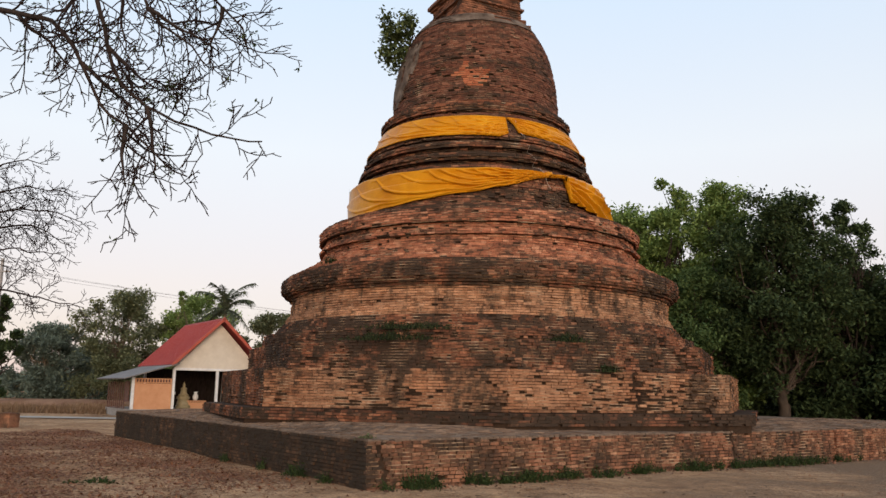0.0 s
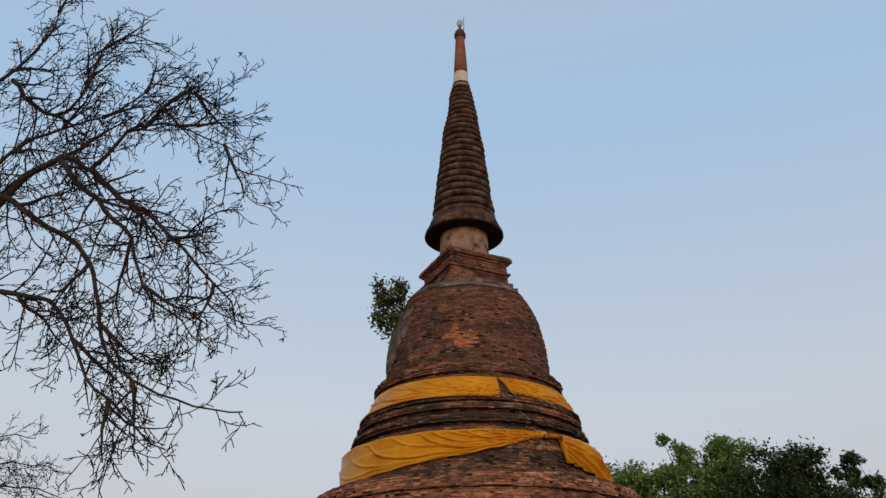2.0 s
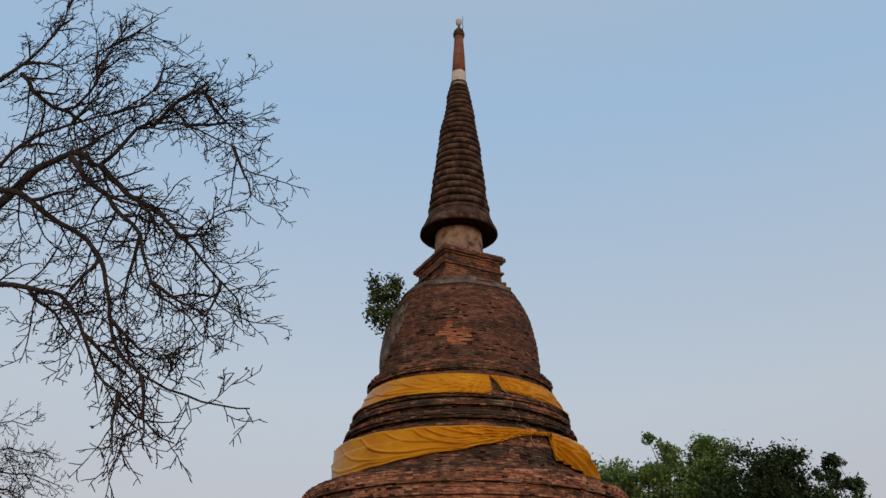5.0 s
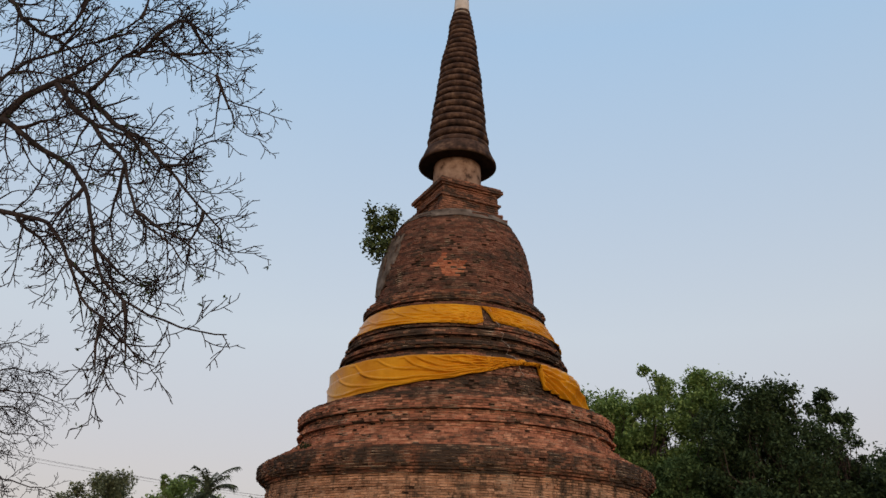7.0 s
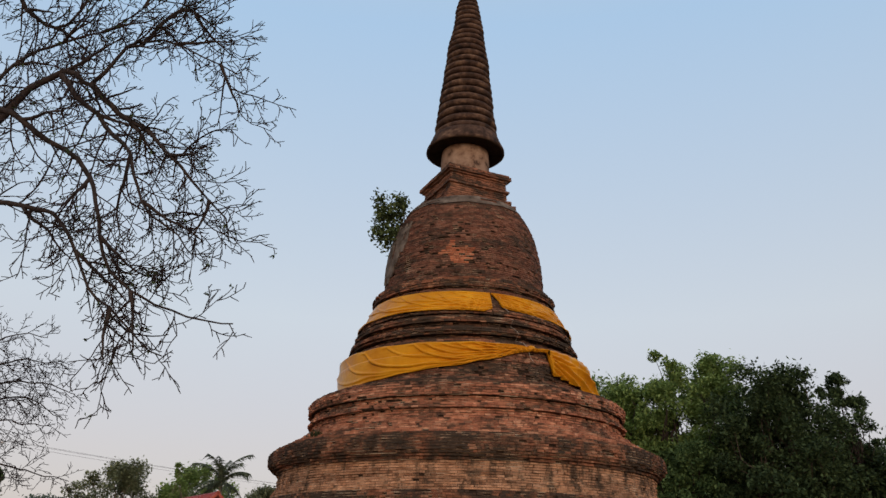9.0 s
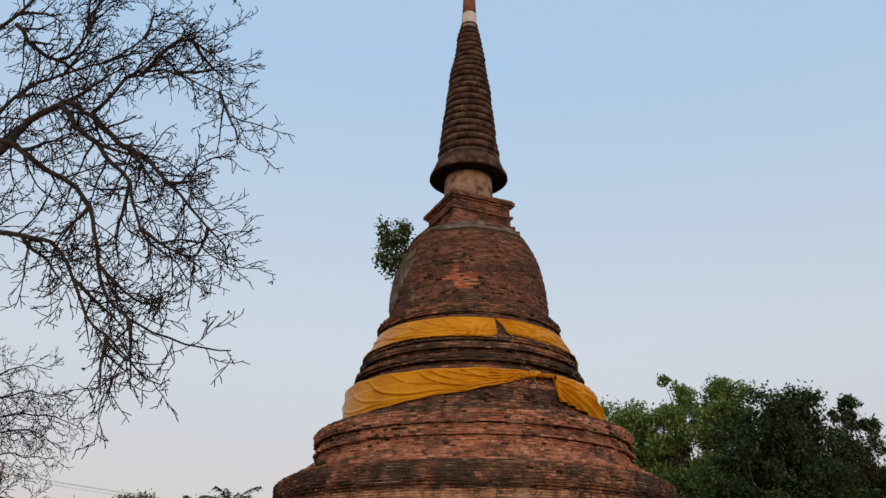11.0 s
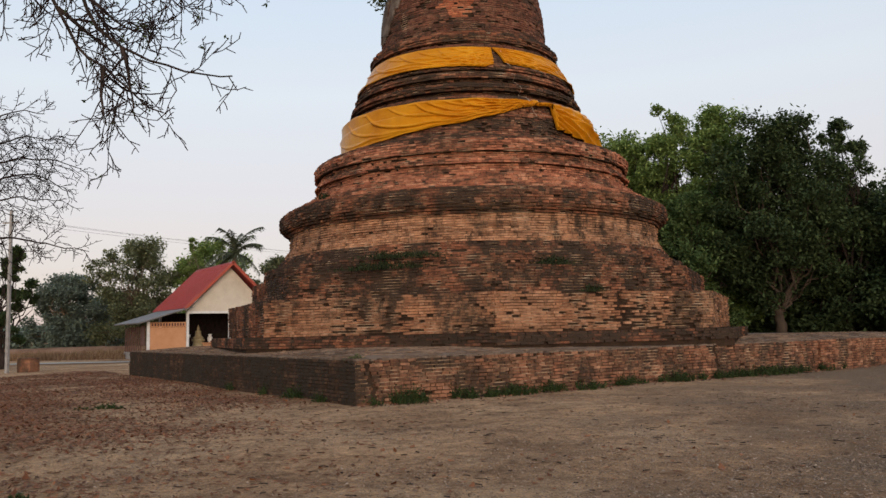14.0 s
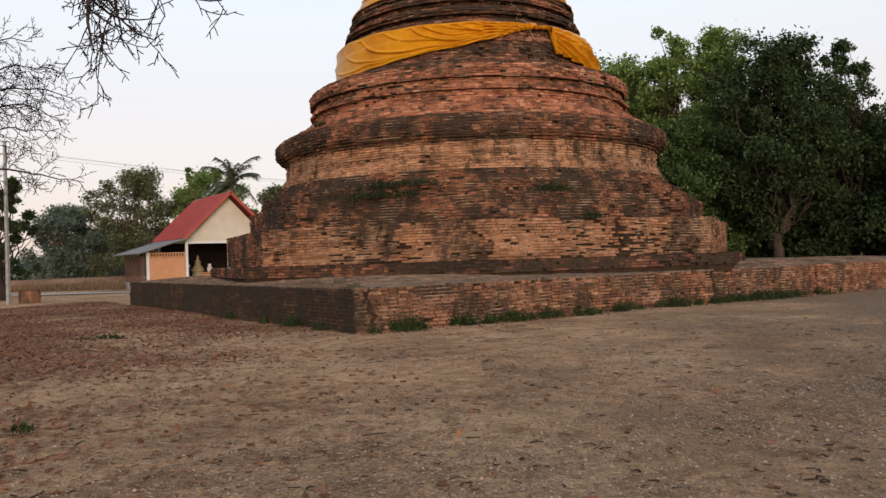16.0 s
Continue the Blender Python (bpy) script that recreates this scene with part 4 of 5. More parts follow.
def bare_tree(name, label, trunk, girth, limbs, seed, lay, thin, reach, leafy, boughs):
    """Main limbs as given; boughs, shoots and twigs grow along them by chance (boughs: how many a metre)."""
    rng = random.Random(seed)
    root = thing(name, label, "tree", "leafless trees", at=(trunk[0][0], trunk[0][1], 0))
    inv = Matrix.Translation((-trunk[0][0], -trunk[0][1], 0))
    s = Soup()
    s.path(trunk, girth, girth * 0.6, 14)
    made = [s.make("trunk", M_BARK, root, smooth=True)]
    tips = []
    lines = []
    for pts, y, r0 in limbs:
        line = bent_line(pts, y, rng, 0.35)
        lines.append((line, r0 * 1.1, 0.012))
        side, since = rng.choice((-1, 1)), 0.6
        for k in range(1, len(line) - 2):
            since += (line[k] - line[k - 1]).length * boughs * (1.6 if line[k].z > 12.0 else 1.2 if line[k].x > -8.5 else 0.5)   # denser towards the top and the rim
            if since > 1.0 and line[k].x > -12.6:
                since, side = rng.uniform(0.0, 0.3), -side
                t = (line[k + 1] - line[k]).normalized()
                d = t + Vector((-t.z, rng.gauss(0, 0.35), t.x)) * side * rng.uniform(0.5, 0.9)
                size = rng.uniform(1.4, 2.5) * (1.0 - 0.5 * k / len(line))
                bough = crooked(rng, line[k], d, size, int(size / 0.2), 0.05, Vector((0.0, 0, -0.02)))
                if bough[-1].x < -5.7 - 0.5 * max(0.0, bough[-1].z - 12.0):                  # the crown keeps an even outer edge
                    lines.append((bough, 0.042, 0.011))
    for line, r0, r1 in lines:
        s = Soup()
        s.path(line, r0, r1, 9, 1.6 if r0 > 0.12 else 1.2)
        made.append(s.make("limb", M_BARK, root, smooth=True))
        s = Soup()
        ramify(s, tips, rng, line, min(r0, 0.05), r1, 0, lay, thin, reach)
        made.append(tagged(s.make("twig_spray", M_TWIG, root, "fine tangled leafless twigs"), kind="stuff"))
    s = Soup()
    for p in tips:
        if rng.random() < leafy:
            for _ in range(rng.randrange(2, 6)):
                s.leaf(p + Vector((rng.gauss(0, 0.035), rng.gauss(0, 0.035), rng.gauss(0, 0.035) - 0.02)), 0.085, rng, 0.0, 0.4)
    if s.v:
        made.append(tagged(s.make("foliage", M_LEAF_R, root, "last few dark leaves"), kind="stuff"))
    for o in made:
        o.matrix_parent_inverse = inv
    return root


bare_tree("bare_tree", "large leafless tree with long drooping crooked limbs", [(-17.5, 13.5, -0.2), (-17.2, 13.4, 2.5), (-16.4, 13.3, 5.5), (-15.2, 13.3, 7.6)], 0.42, [
    ([(-15.3, 7.4), (-10.6, 11.4), (-9.4, 11.35), (-8.4, 12.35), (-7.2, 11.9), (-5.9, 11.2)], 13.5, 0.20),
    ([(-9.4, 11.35), (-7.5, 9.7), (-6.3, 8.5), (-5.7, 7.5)], 13.5, 0.066),
    ([(-9.9, 11.4), (-8.3, 9.75), (-7.4, 8.4), (-6.3, 7.2)], 13.3, 0.060),
    ([(-15.3, 7.4), (-11.0, 10.0), (-9.5, 9.6), (-8.1, 8.5), (-7.2, 6.45), (-4.9, 5.6)], 12.5, 0.10),
    ([(-15.3, 7.2), (-11.0, 8.1), (-8.7, 7.9), (-7.8, 6.4), (-6.1, 5.1)], 12.5, 0.09),
    ([(-15.2, 7.6), (-13.7, 13.5), (-12.4, 14.9), (-11.6, 16.2), (-11.9, 18.2)], 14.0, 0.17),
    ([(-12.4, 14.5), (-11.4, 13.55), (-10.6, 13.8), (-9.9, 15.7)], 14.0, 0.055),
    ([(-13.3, 9.1), (-11.6, 12.2), (-9.6, 12.9), (-8.0, 13.9)], 13.8, 0.060),
    ([(-8.4, 12.3), (-7.5, 13.1), (-6.5, 12.3)], 13.6, 0.045),
], 31, 1.0, 0.0104, 1.0, 0.13, 0.62)

bare_tree("bare_tree", "leafless tree with flat layered twigs beyond the yard", [(-24.5, 24.0, -0.2), (-24.2, 24.0, 2.0), (-23.4, 24.0, 4.0)], 0.26, [
    ([(-23.4, 3.9), (-21.6, 7.6), (-19.2, 9.1), (-17.7, 9.0)], 24.0, 0.09),
    ([(-23.4, 3.9), (-21.4, 7.2), (-19.2, 8.3), (-16.9, 8.0)], 24.3, 0.08),
    ([(-23.4, 3.9), (-21.2, 6.5), (-18.5, 7.55), (-16.1, 7.0)], 23.8, 0.08),
    ([(-22.0, 5.8), (-20.4, 6.7), (-18.5, 7.0), (-16.8, 6.35)], 24.2, 0.055),
    ([(-23.2, 4.4), (-21.0, 5.9), (-19.2, 6.2), (-16.9, 6.05)], 24.0, 0.06),
    ([(-23.4, 3.6), (-20.4, 4.8), (-18.5, 4.8), (-15.9, 4.3)], 24.0, 0.07),
], 37, 0.35, 0.0115, 1.1, 0.0, 0.0)


# ---- palm ----
def palm(at, height, seed):
    rng = random.Random(seed)
    root = thing("palm_tree", "coconut palm with arching grey-green fronds", "palm", at=(at[0], at[1], 0))
    s = Soup()
    s.path([(0, 0, -0.2), (0.15, 0, height * 0.35), (0.3, 0, height * 0.7), (0.35, 0, height)], 0.2, 0.13, 8)
    s.make("trunk", M_TRUNK, root, smooth=True)
    for k in range(15):
        a = 2 * math.pi * k / 15 + rng.uniform(-0.15, 0.15)
        rise = rng.choice((0.1, 0.5, 1.3, 1.8, 2.1)) + rng.uniform(-0.15, 0.15)
        L = rng.uniform(2.1, 2.9)
        out = Vector((math.cos(a), math.sin(a), 0))
        pts = []
        for i in range(9):
            q = i / 8
            pts.append(Vector((0.35, 0, height)) + out * (L * q * (0.9 if rise > 0.8 else 1)) * math.cos(rise * (1 - q) * 0.7) + Vector((0, 0, L * (rise * q * 0.75 - 0.75 * q * q))))
        f = Soup()
        f.path(pts, 0.035, 0.01, 4)
        for i in range(1, 9):
            for h in range(4):
                base = pts[i - 1].lerp(pts[i], h / 4)
                t = (pts[i] - pts[i - 1]).normalized()
                side = t.cross(Vector((0, 0, 1))).normalized()
                for sg in (-1, 1):
                    tip = base + side * sg * 0.5 * (1.1 - abs(i / 8 - 0.45)) + t * 0.28 - Vector((0, 0, rng.uniform(0.10, 0.55)))
                    w = t * 0.06
                    q0 = len(f.v)
                    f.v += [tuple(base - w), tuple(base + w), tuple(tip)]
                    f.f.append((q0, q0 + 1, q0 + 2))
        f.make("frond", M_PALM, root)
    return root


palm((-30.6, 62.0), 8.1, 3)
leafy_tree("slender_tree", (-34.3, 62.5), 9.6, 0.75, 3.0, 0.12, 0.4, 6000, 0.28, M_LEAF_Y, "slim bright green column-shaped tree", 27, 26, group="trees beyond the shed", low=-1)
leafy_tree("broadleaf_tree", (-30.7, 37.5), 6.4, 1.3, 2.0, 0.18, 0.5, 9000, 0.26, M_LEAF_R, "dark tree at the yard's edge beside the pole", 28, 30, group="trees beyond the shed", low=-2, bark=M_BARK)
leafy_tree("broadleaf_tree", (-55.0, 80.0), 6.0, 4.5, 2.0, 0.2, 0.5, 9000, 0.38, M_LEAF_HAZE, "grey-green tree far across the field, haze put into its leaf colour", 29, 30, group="trees beyond the shed", low=-1)
leafy_tree("broadleaf_tree", (-30.5, 72.0), 8.6, 3.6, 3.0, 0.2, 0.5, 12000, 0.32, M_LEAF_O, "olive tree behind the shed roof", 30, 34, group="trees beyond the shed", low=-2)


# ---- field edge ----
def field():
    rng = random.Random(8)
    s = Soup()
    for _ in range(9000):
        x, y = rng.uniform(-62, -28), rng.uniform(52, 60)
        if x > -34 and y < 58:
            continue
        h = rng.uniform(0.25, 1.0) * (0.7 + 0.6 * noise.noise((x * 0.2, y * 0.2, 1)))
        lean = (rng.gauss(0, 0.15), rng.gauss(0, 0.15))
        k = len(s.v)
        s.v += [(x - 0.05, y, -0.02), (x + 0.05, y, -0.02), (x + lean[0], y + lean[1], max(0.15, h))]
        s.f.append((k, k + 1, k + 2))
    tagged(s.make("dry_grass", M_DRYGRASS), "belt of tall dry brown grass along the field", "grass", kind="stuff")
    v, f = [], []
    n = 60
    for i in range(n + 1):
        x = -70 + 42 * i / n
        h = 0.8 + 0.3 * noise.noise((x * 0.15, 0, 0))
        for dy, z in ((-1.6, -0.05), (-0.6, h * 0.7), (0.2, h), (1.4, h * 0.8), (3.0, -0.05)):
            v.append((x, 62 + dy + 0.4 * noise.noise((x * 0.3, dy, 2)), z))
    for i in range(n):
        for j in range(4):
            f.append((i * 5 + j, (i + 1) * 5 + j, (i + 1) * 5 + j + 1, i * 5 + j + 1))
    tagged(obj("earth_bank", v, f, M_BANK, smooth=True), "low bank of red-brown earth at the field's edge", "bank", kind="structure")


M_BANK = plain_mat("bank_earth", [(0.3, (0.16, 0.08, 0.05)), (0.7, (0.30, 0.18, 0.12))], 0.8, 0.95, 0.6, 0.05)
field()
thicket(-95, 105, -20, 118, 5.5, 2.5, 14000, 6, M_LEAF_HAZE, "tree line far across the field, haze put into its leaf colour", 0.95)


def lane():
    n = 30
    v, f = [], []
    for i in range(n + 1):
        q = i / n
        x = -50 + 26 * q
        y = 42.5 + 5 * q
        w = 1.3 + 0.2 * noise.noise((q * 6, 0, 0))
        v += [(x, y - w, 0.02), (x, y, 0.045), (x, y + w, 0.02)]
    for i in range(n):
        for j in range(2):
            f.append((i * 3 + j, (i + 1) * 3 + j, (i + 1) * 3 + j + 1, i * 3 + j + 1))
    tagged(obj("lane", v, f, M_LANE, smooth=True), "pale dusty concrete lane across the yard", "lane", kind="structure")


M_LANE = plain_mat("lane_dust", [(0.3, (0.34, 0.29, 0.25)), (0.7, (0.46, 0.41, 0.36))], 0.7, 0.95, 0.3, 0.02)
lane()
bm = box_bm((0.7, 0.7, 0.8), (-26.7, 34.4, 0.25), 0.04)
tagged(part("brick_pier", bm, M_BELL_PLAIN, None), "short square red-brick pier at the yard's edge", "pier")


def wires():
    root = thing("power_line", "thin sagging power line wires", "wire")
    for k, (dx, z) in enumerate(((-0.6, 7.1), (0.0, 7.15), (0.6, 7.1))):
        s = Soup()
        a, b = Vector((-27.1 + dx, 33.5, z)), Vector((-8 + dx, 78, z + 0.6))
        s.path([a.lerp(b, i / 12) - Vector((0, 0, 2.6 * (i / 12) * (1 - i / 12))) for i in range(13)], 0.007, 0.007, 4)
        s.make("wire", M_BARK, root)


wires()


# ---- beneath the grove ----
def shelter():
    root = thing("garden_shelter", "small dark open shelter beneath the trees", "shelter")
    x, y = 13.9, 47.5
    part("roof", box_bm((2.4, 1.8, 0.09), (x, y, 2.1), 0.02), M_DARKWOOD, root)
    for dx, dy in ((-0.9, -0.6), (0.9, -0.6), (-0.9, 0.6), (0.9, 0.6)):
        part("post", box_bm((0.1, 0.1, 2.15), (x + dx, y + dy, 1.02), 0.01), M_DARKWOOD, root)
    part("bench", box_bm((1.8, 0.45, 0.08), (x, y, 0.95), 0.01), M_DARKWOOD, root)
    p = thing("concrete_post", "pale weathered concrete post beneath the trees", "post")
    part("shaft", box_bm((0.22, 0.22, 2.6), (15.4, 46.6, 1.25), 0.02), M_CONC, p)
    part("cap", box_bm((0.28, 0.28, 0.1), (15.4, 46.6, 2.6), 0.01), M_CONC, p)
    h = thing("far_house", "pale pink house wall glimpsed behind the grove", "house")
    part("wall", box_bm((7.0, 4.0, 3.0), (12.2, 72.0, 1.5), 0.02), M_CREAM, h)
    part("roof", box_bm((7.8, 4.8, 0.5), (12.2, 72.0, 3.4), 0.1), M_TRIM, h)


shelter()


# ---- plants on the tower and terrace ----
def tuft(root_name, label, spots, seed, material=None, spread=0.5, high=0.3, blades=70):
    """Low ragged plants: thin blades and small leaves, tallest in the middle of each clump."""
    rng = random.Random(seed)
    for x, y, z, k in spots:
        s = Soup()
        for _ in range(int(blades * k)):
            gx, gy = rng.gauss(0, 0.45), rng.gauss(0, 0.3)
            px, py = x + gx * spread * k, y + gy * spread * k
            h = high * rng.uniform(0.25, 1.15) * math.exp(-1.6 * (gx * gx + gy * gy)) * (0.6 + 0.4 * k)
            dx, dy = rng.gauss(0, 0.5) * h, rng.gauss(0, 0.5) * h
            w = rng.uniform(0.005, 0.012)
            q = len(s.v)
            s.v += [(px - w, py, z - 0.03), (px + w, py, z - 0.03), (px + dx * 0.5 + w * 0.7, py + dy * 0.5, z + h * 0.6), (px + dx, py + dy, z + h), (px + dx * 0.5 - w * 0.7, py + dy * 0.5, z + h * 0.6)]
            s.f.append((q, q + 1, q + 2, q + 3, q + 4))
            for _ in range(3):
                s.leaf((px + dx * rng.uniform(0.3, 1.2), py + dy * rng.uniform(0.3, 1.2), z + h * rng.uniform(0.3, 1.0)), 0.065, rng, 0.2, 0.6)
        tagged(s.make(root_name, material or M_GRASS), label, "plant", "weeds on the brickwork", "stuff")


def on_tower(sdeg, r, z, k):
    a = FACE + radians(sdeg)
    return AX + r * math.cos(a), AY + r * math.sin(a), z, k


tuft("ledge_weed", "dark green weeds rooted on a brick ledge", [on_tower(-17, 7.75, 3.3, 1.5), on_tower(-22, 7.75, 3.3, 1.2), on_tower(-12, 7.7, 3.6, 1.2), on_tower(-19, 7.7, 3.62, 1.0)], 51, M_MOSS, 0.9, 0.22, 130)
tuft("ledge_weed", "clump of green grass on a brick ledge", [on_tower(17, 7.75, 3.3, 1.2), on_tower(22, 8.75, 2.5, 0.6), on_tower(-48, 6.4, 5.9, 0.5)], 52, M_MOSS, 0.6, 0.28, 130)
weeds = []
rng = random.Random(61)
for b_, k_ in ((0.95, 1.3), (1.2, 1.4), (1.5, 0.6), (2.5, 1.1), (3.5, 0.5), (4.0, 1.2), (4.3, 1.0), (5.1, 0.8), (6.1, 0.6), (7.6, 0.9), (8.0, 0.7), (9.3, 1.2),
               (9.7, 1.1), (10.6, 0.5), (11.3, 0.6), (12.0, 0.9), (12.5, 1.0), (13.2, 1.3), (13.8, 1.1), (14.3, 1.0), (15.2, 0.5), (0.35, 0.5)):
    p_ = CORNER + V * b_ - U * rng.uniform(0.06, 0.22)
    weeds.append((p_.x, p_.y, 0.0, k_))
for _ in range(46):
    p_ = CORNER + V * (0.6 + 17 * rng.random()) - U * rng.uniform(0.04, 0.3)
    weeds.append((p_.x, p_.y, 0.0, rng.uniform(0.18, 0.5)))
for a_, k_ in ((1.5, 0.6), (2.8, 1.1), (3.1, 0.8), (5.0, 0.5), (7.5, 0.5)):
    p_ = CORNER + U * a_ - V * 0.12
    weeds.append((p_.x, p_.y, 0.0, k_))
tuft("weed", "green weed growing at the foot of the brick terrace", weeds, 62, None, 0.30, 0.34, 50)
tuft("weed", "small green weed sprouting from bare earth", [(-9.8, 16.5, 0, 1.0), (-4.6, 7.7, 0, 0.22), (-10.3, 16.2, 0, 0.5)], 63, None, 0.5, 0.12, 60)
p_ = CORNER + U * 0.35 + V * 0.2
tuft("weed", "dry weed on the edge of the terrace", [(p_.x, p_.y, TERRACE + 0.02, 0.7)], 64, M_LEAF_O, 0.3, 0.16, 50)


M_FIG = leaf_mat("leaf_fig", (0.04, 0.06, 0.022), (0.18, 0.22, 0.085))


def bell_bush():
    rng = random.Random(71)
    root = thing("fig_bush", "green fig bush growing from the side of the brick bell", "bush", at=(-7.0, 29.9, 14.7))
    inv = Matrix.Translation((7.0, -29.9, -14.7))
    w, c = Soup(), Soup()
    for k in range(22):
        d = Vector((rng.uniform(-1.0, 0.15), rng.uniform(-0.7, 0.5), rng.uniform(-0.75, 1.25)))
        p = Vector((-7.05, 29.8, 14.8)) + d * 0.95
        w.path(bend(rng, (-6.75, 30.0, 14.6), p, 4, 0.8), 0.035, 0.008, 4)
        for _ in range(70):
            g = Vector((rng.gauss(0, 0.16), rng.gauss(0, 0.17), rng.gauss(0, 0.2)))
            c.leaf(p + g, 0.19, rng, 0.2, 0.55)
    for name, s, m in (("branch_spray", w, M_BARK), ("foliage", c, M_FIG)):
        o = s.make(name, m, root)
        o.matrix_parent_inverse = inv
        if name == "foliage":
            tagged(o, kind="stuff")
    tuft("ledge_weed", "thin sprig on the edge of the brick bell", [(-7.75, 30.2, 12.0, 0.3), (-9.3, 30.0, 9.1, 0.35)], 72, M_LEAF_O, 0.25, 0.35, 60)


bell_bush()


# ---- litter on the ground ----
def in_terrace(x, y, gap=0.0):
    d = Vector((x, y)) - CORNER
    return d.dot(U) > -gap and d.dot(V) > -gap


def ground_z(x, y):
    near = 1 / (1 + (max(0, math.hypot(x, y - 15) - 35) / 20) ** 2)
    return -0.015 + near * (0.05 * fbm(x, y, 0.18) + 0.018 * fbm(x + 9, y, 1.1))


M_CRUMB = leaf_mat("crumbled_leaf", (0.07, 0.043, 0.030), (0.50, 0.34, 0.24), 0.05)


def litter():
    rng = random.Random(81)
    s = Soup()
    count = 0
    while count < 95000:
        x, y = rng.uniform(-24, 12), rng.uniform(4.0, 34)
        left = 1 / (1 + math.exp((x + 6.2 + 0.25 * (y - 13)) * 0.9))
        patch = 0.5 + 0.9 * noise.noise((x * 0.35, y * 0.35, 4))
        if rng.random() > (0.016 + left) * max(0.08, patch) or in_terrace(x, y, 0.02):
            continue
        count += 1
        s.leaf((x, y, ground_z(x, y) + rng.uniform(0.008, 0.03)), rng.uniform(0.05, 0.13), rng, 3.0, 0.5)
    tagged(s.make("leaf_litter", M_DRYLEAF), "fallen dry reddish-brown leaves on the earth", "leaves", kind="stuff")
    s = Soup()
    for _ in range(250000):
        y = 4.0 + 18 * rng.random() ** 2.1 if rng.random() < 0.82 else 4.1 - rng.expovariate(0.45)
        x = rng.triangular(-7 - y * 0.2, 5 + y * 0.5, 4 + y * 0.3)
        if in_terrace(x, y, 0.02) or rng.random() > 0.40 + 1.1 * noise.noise((x * 0.5, y * 0.5, 2)) + 0.03 * x:
            continue
        s.leaf((x, y, ground_z(x, y) + 0.012), rng.uniform(0.014, 0.050), rng, 3.0, 0.5)
    tagged(s.make("leaf_crumbs", M_CRUMB), "crumbled dry leaves and bark trodden into the earth", "leaves", kind="stuff")
    s = Soup()
    for _ in range(105000):
        y = 4.2 + 22 * rng.random() ** 2.2 if rng.random() < 0.85 else 4.3 - rng.expovariate(0.45)
        x = rng.uniform(-8 - y * 0.3, 5 + y * 0.45)
        if in_terrace(x, y, 0.02) or rng.random() > 0.45 + 0.7 * noise.noise((x * 0.4, y * 0.4, 9)) + 0.04 * x:
            continue
        r = rng.uniform(0.006, 0.013) * (1.8 if rng.random() < 0.05 else 1)
        z = ground_z(x, y)
        k = len(s.v)
        for dx, dy, dz in ((1, 0, 0.2), (0.2, 1, 0.3), (-1, 0.2, 0.2), (-0.1, -1, 0.3), (0.1, 0.1, 1.1)):
            s.v.append((x + dx * r * rng.uniform(0.7, 1.3), y + dy * r * rng.uniform(0.7, 1.3), z + dz * r))
        s.f += [(k, k + 1, k + 4), (k + 1, k + 2, k + 4), (k + 2, k + 3, k + 4), (k + 3, k, k + 4)]
    tagged(s.make("pebbles", M_STONE), "pale pebbles and gravel scattered over the yard", "gravel", kind="stuff")
    s = Soup()
    for _ in range(420):
        b = rng.uniform(0, 24)
        p = CORNER + V * b - U * abs(rng.gauss(0.15, 0.25))
        r = rng.uniform(0.015, 0.05)
        k = len(s.v)
        for dx, dy, dz in ((1, 0, 0), (0, 1, 0), (-1, 0, 0), (0, -1, 0), (0.1, 0, 0.9)):
            s.v.append((p.x + dx * r * rng.uniform(0.7, 1.4), p.y + dy * r, max(0, ground_z(p.x, p.y)) + dz * r))
        s.f += [(k, k + 1, k + 4), (k + 1, k + 2, k + 4), (k + 2, k + 3, k + 4), (k + 3, k, k + 4)]
    tagged(s.make("brick_rubble", M_WALL), "crumbs of fallen brick at the terrace's foot", "rubble", kind="stuff")


def sticks():
    """Fallen twigs that lie about on the trodden earth."""
    rng = random.Random(87)
    s = Soup()
    for _ in range(1000):
        y = 4.4 + 15 * rng.random() ** 1.3
        x = rng.uniform(-7 - y * 0.3, 4 + y * 0.4)
        if in_terrace(x, y, 0.05):
            continue
        a, size = rng.uniform(0, math.pi), rng.uniform(0.02, 0.07) * (2.6 if rng.random() < 0.05 else 1)
        z, r = ground_z(x, y), rng.uniform(0.004, 0.010)
        dx, dy = math.cos(a) * size, math.sin(a) * size * 0.6
        s.path([(x - dx, y - dy, z + r), (x + rng.gauss(0, 0.02), y + rng.gauss(0, 0.02), z + r * 1.4), (x + dx, y + dy, z + r)], r, r * 0.6, 4)
    tagged(s.make("fallen_twigs", M_BARK), "dark broken twigs lying on the earth", "twigs", kind="stuff")


litter()
sticks()


# ---- small things on the tower ----
def skin(s, z, lift):
    a = FACE + radians(s)
    r = radius_at(z) + lift
    return AX + r * math.cos(a), AY + r * math.sin(a), z


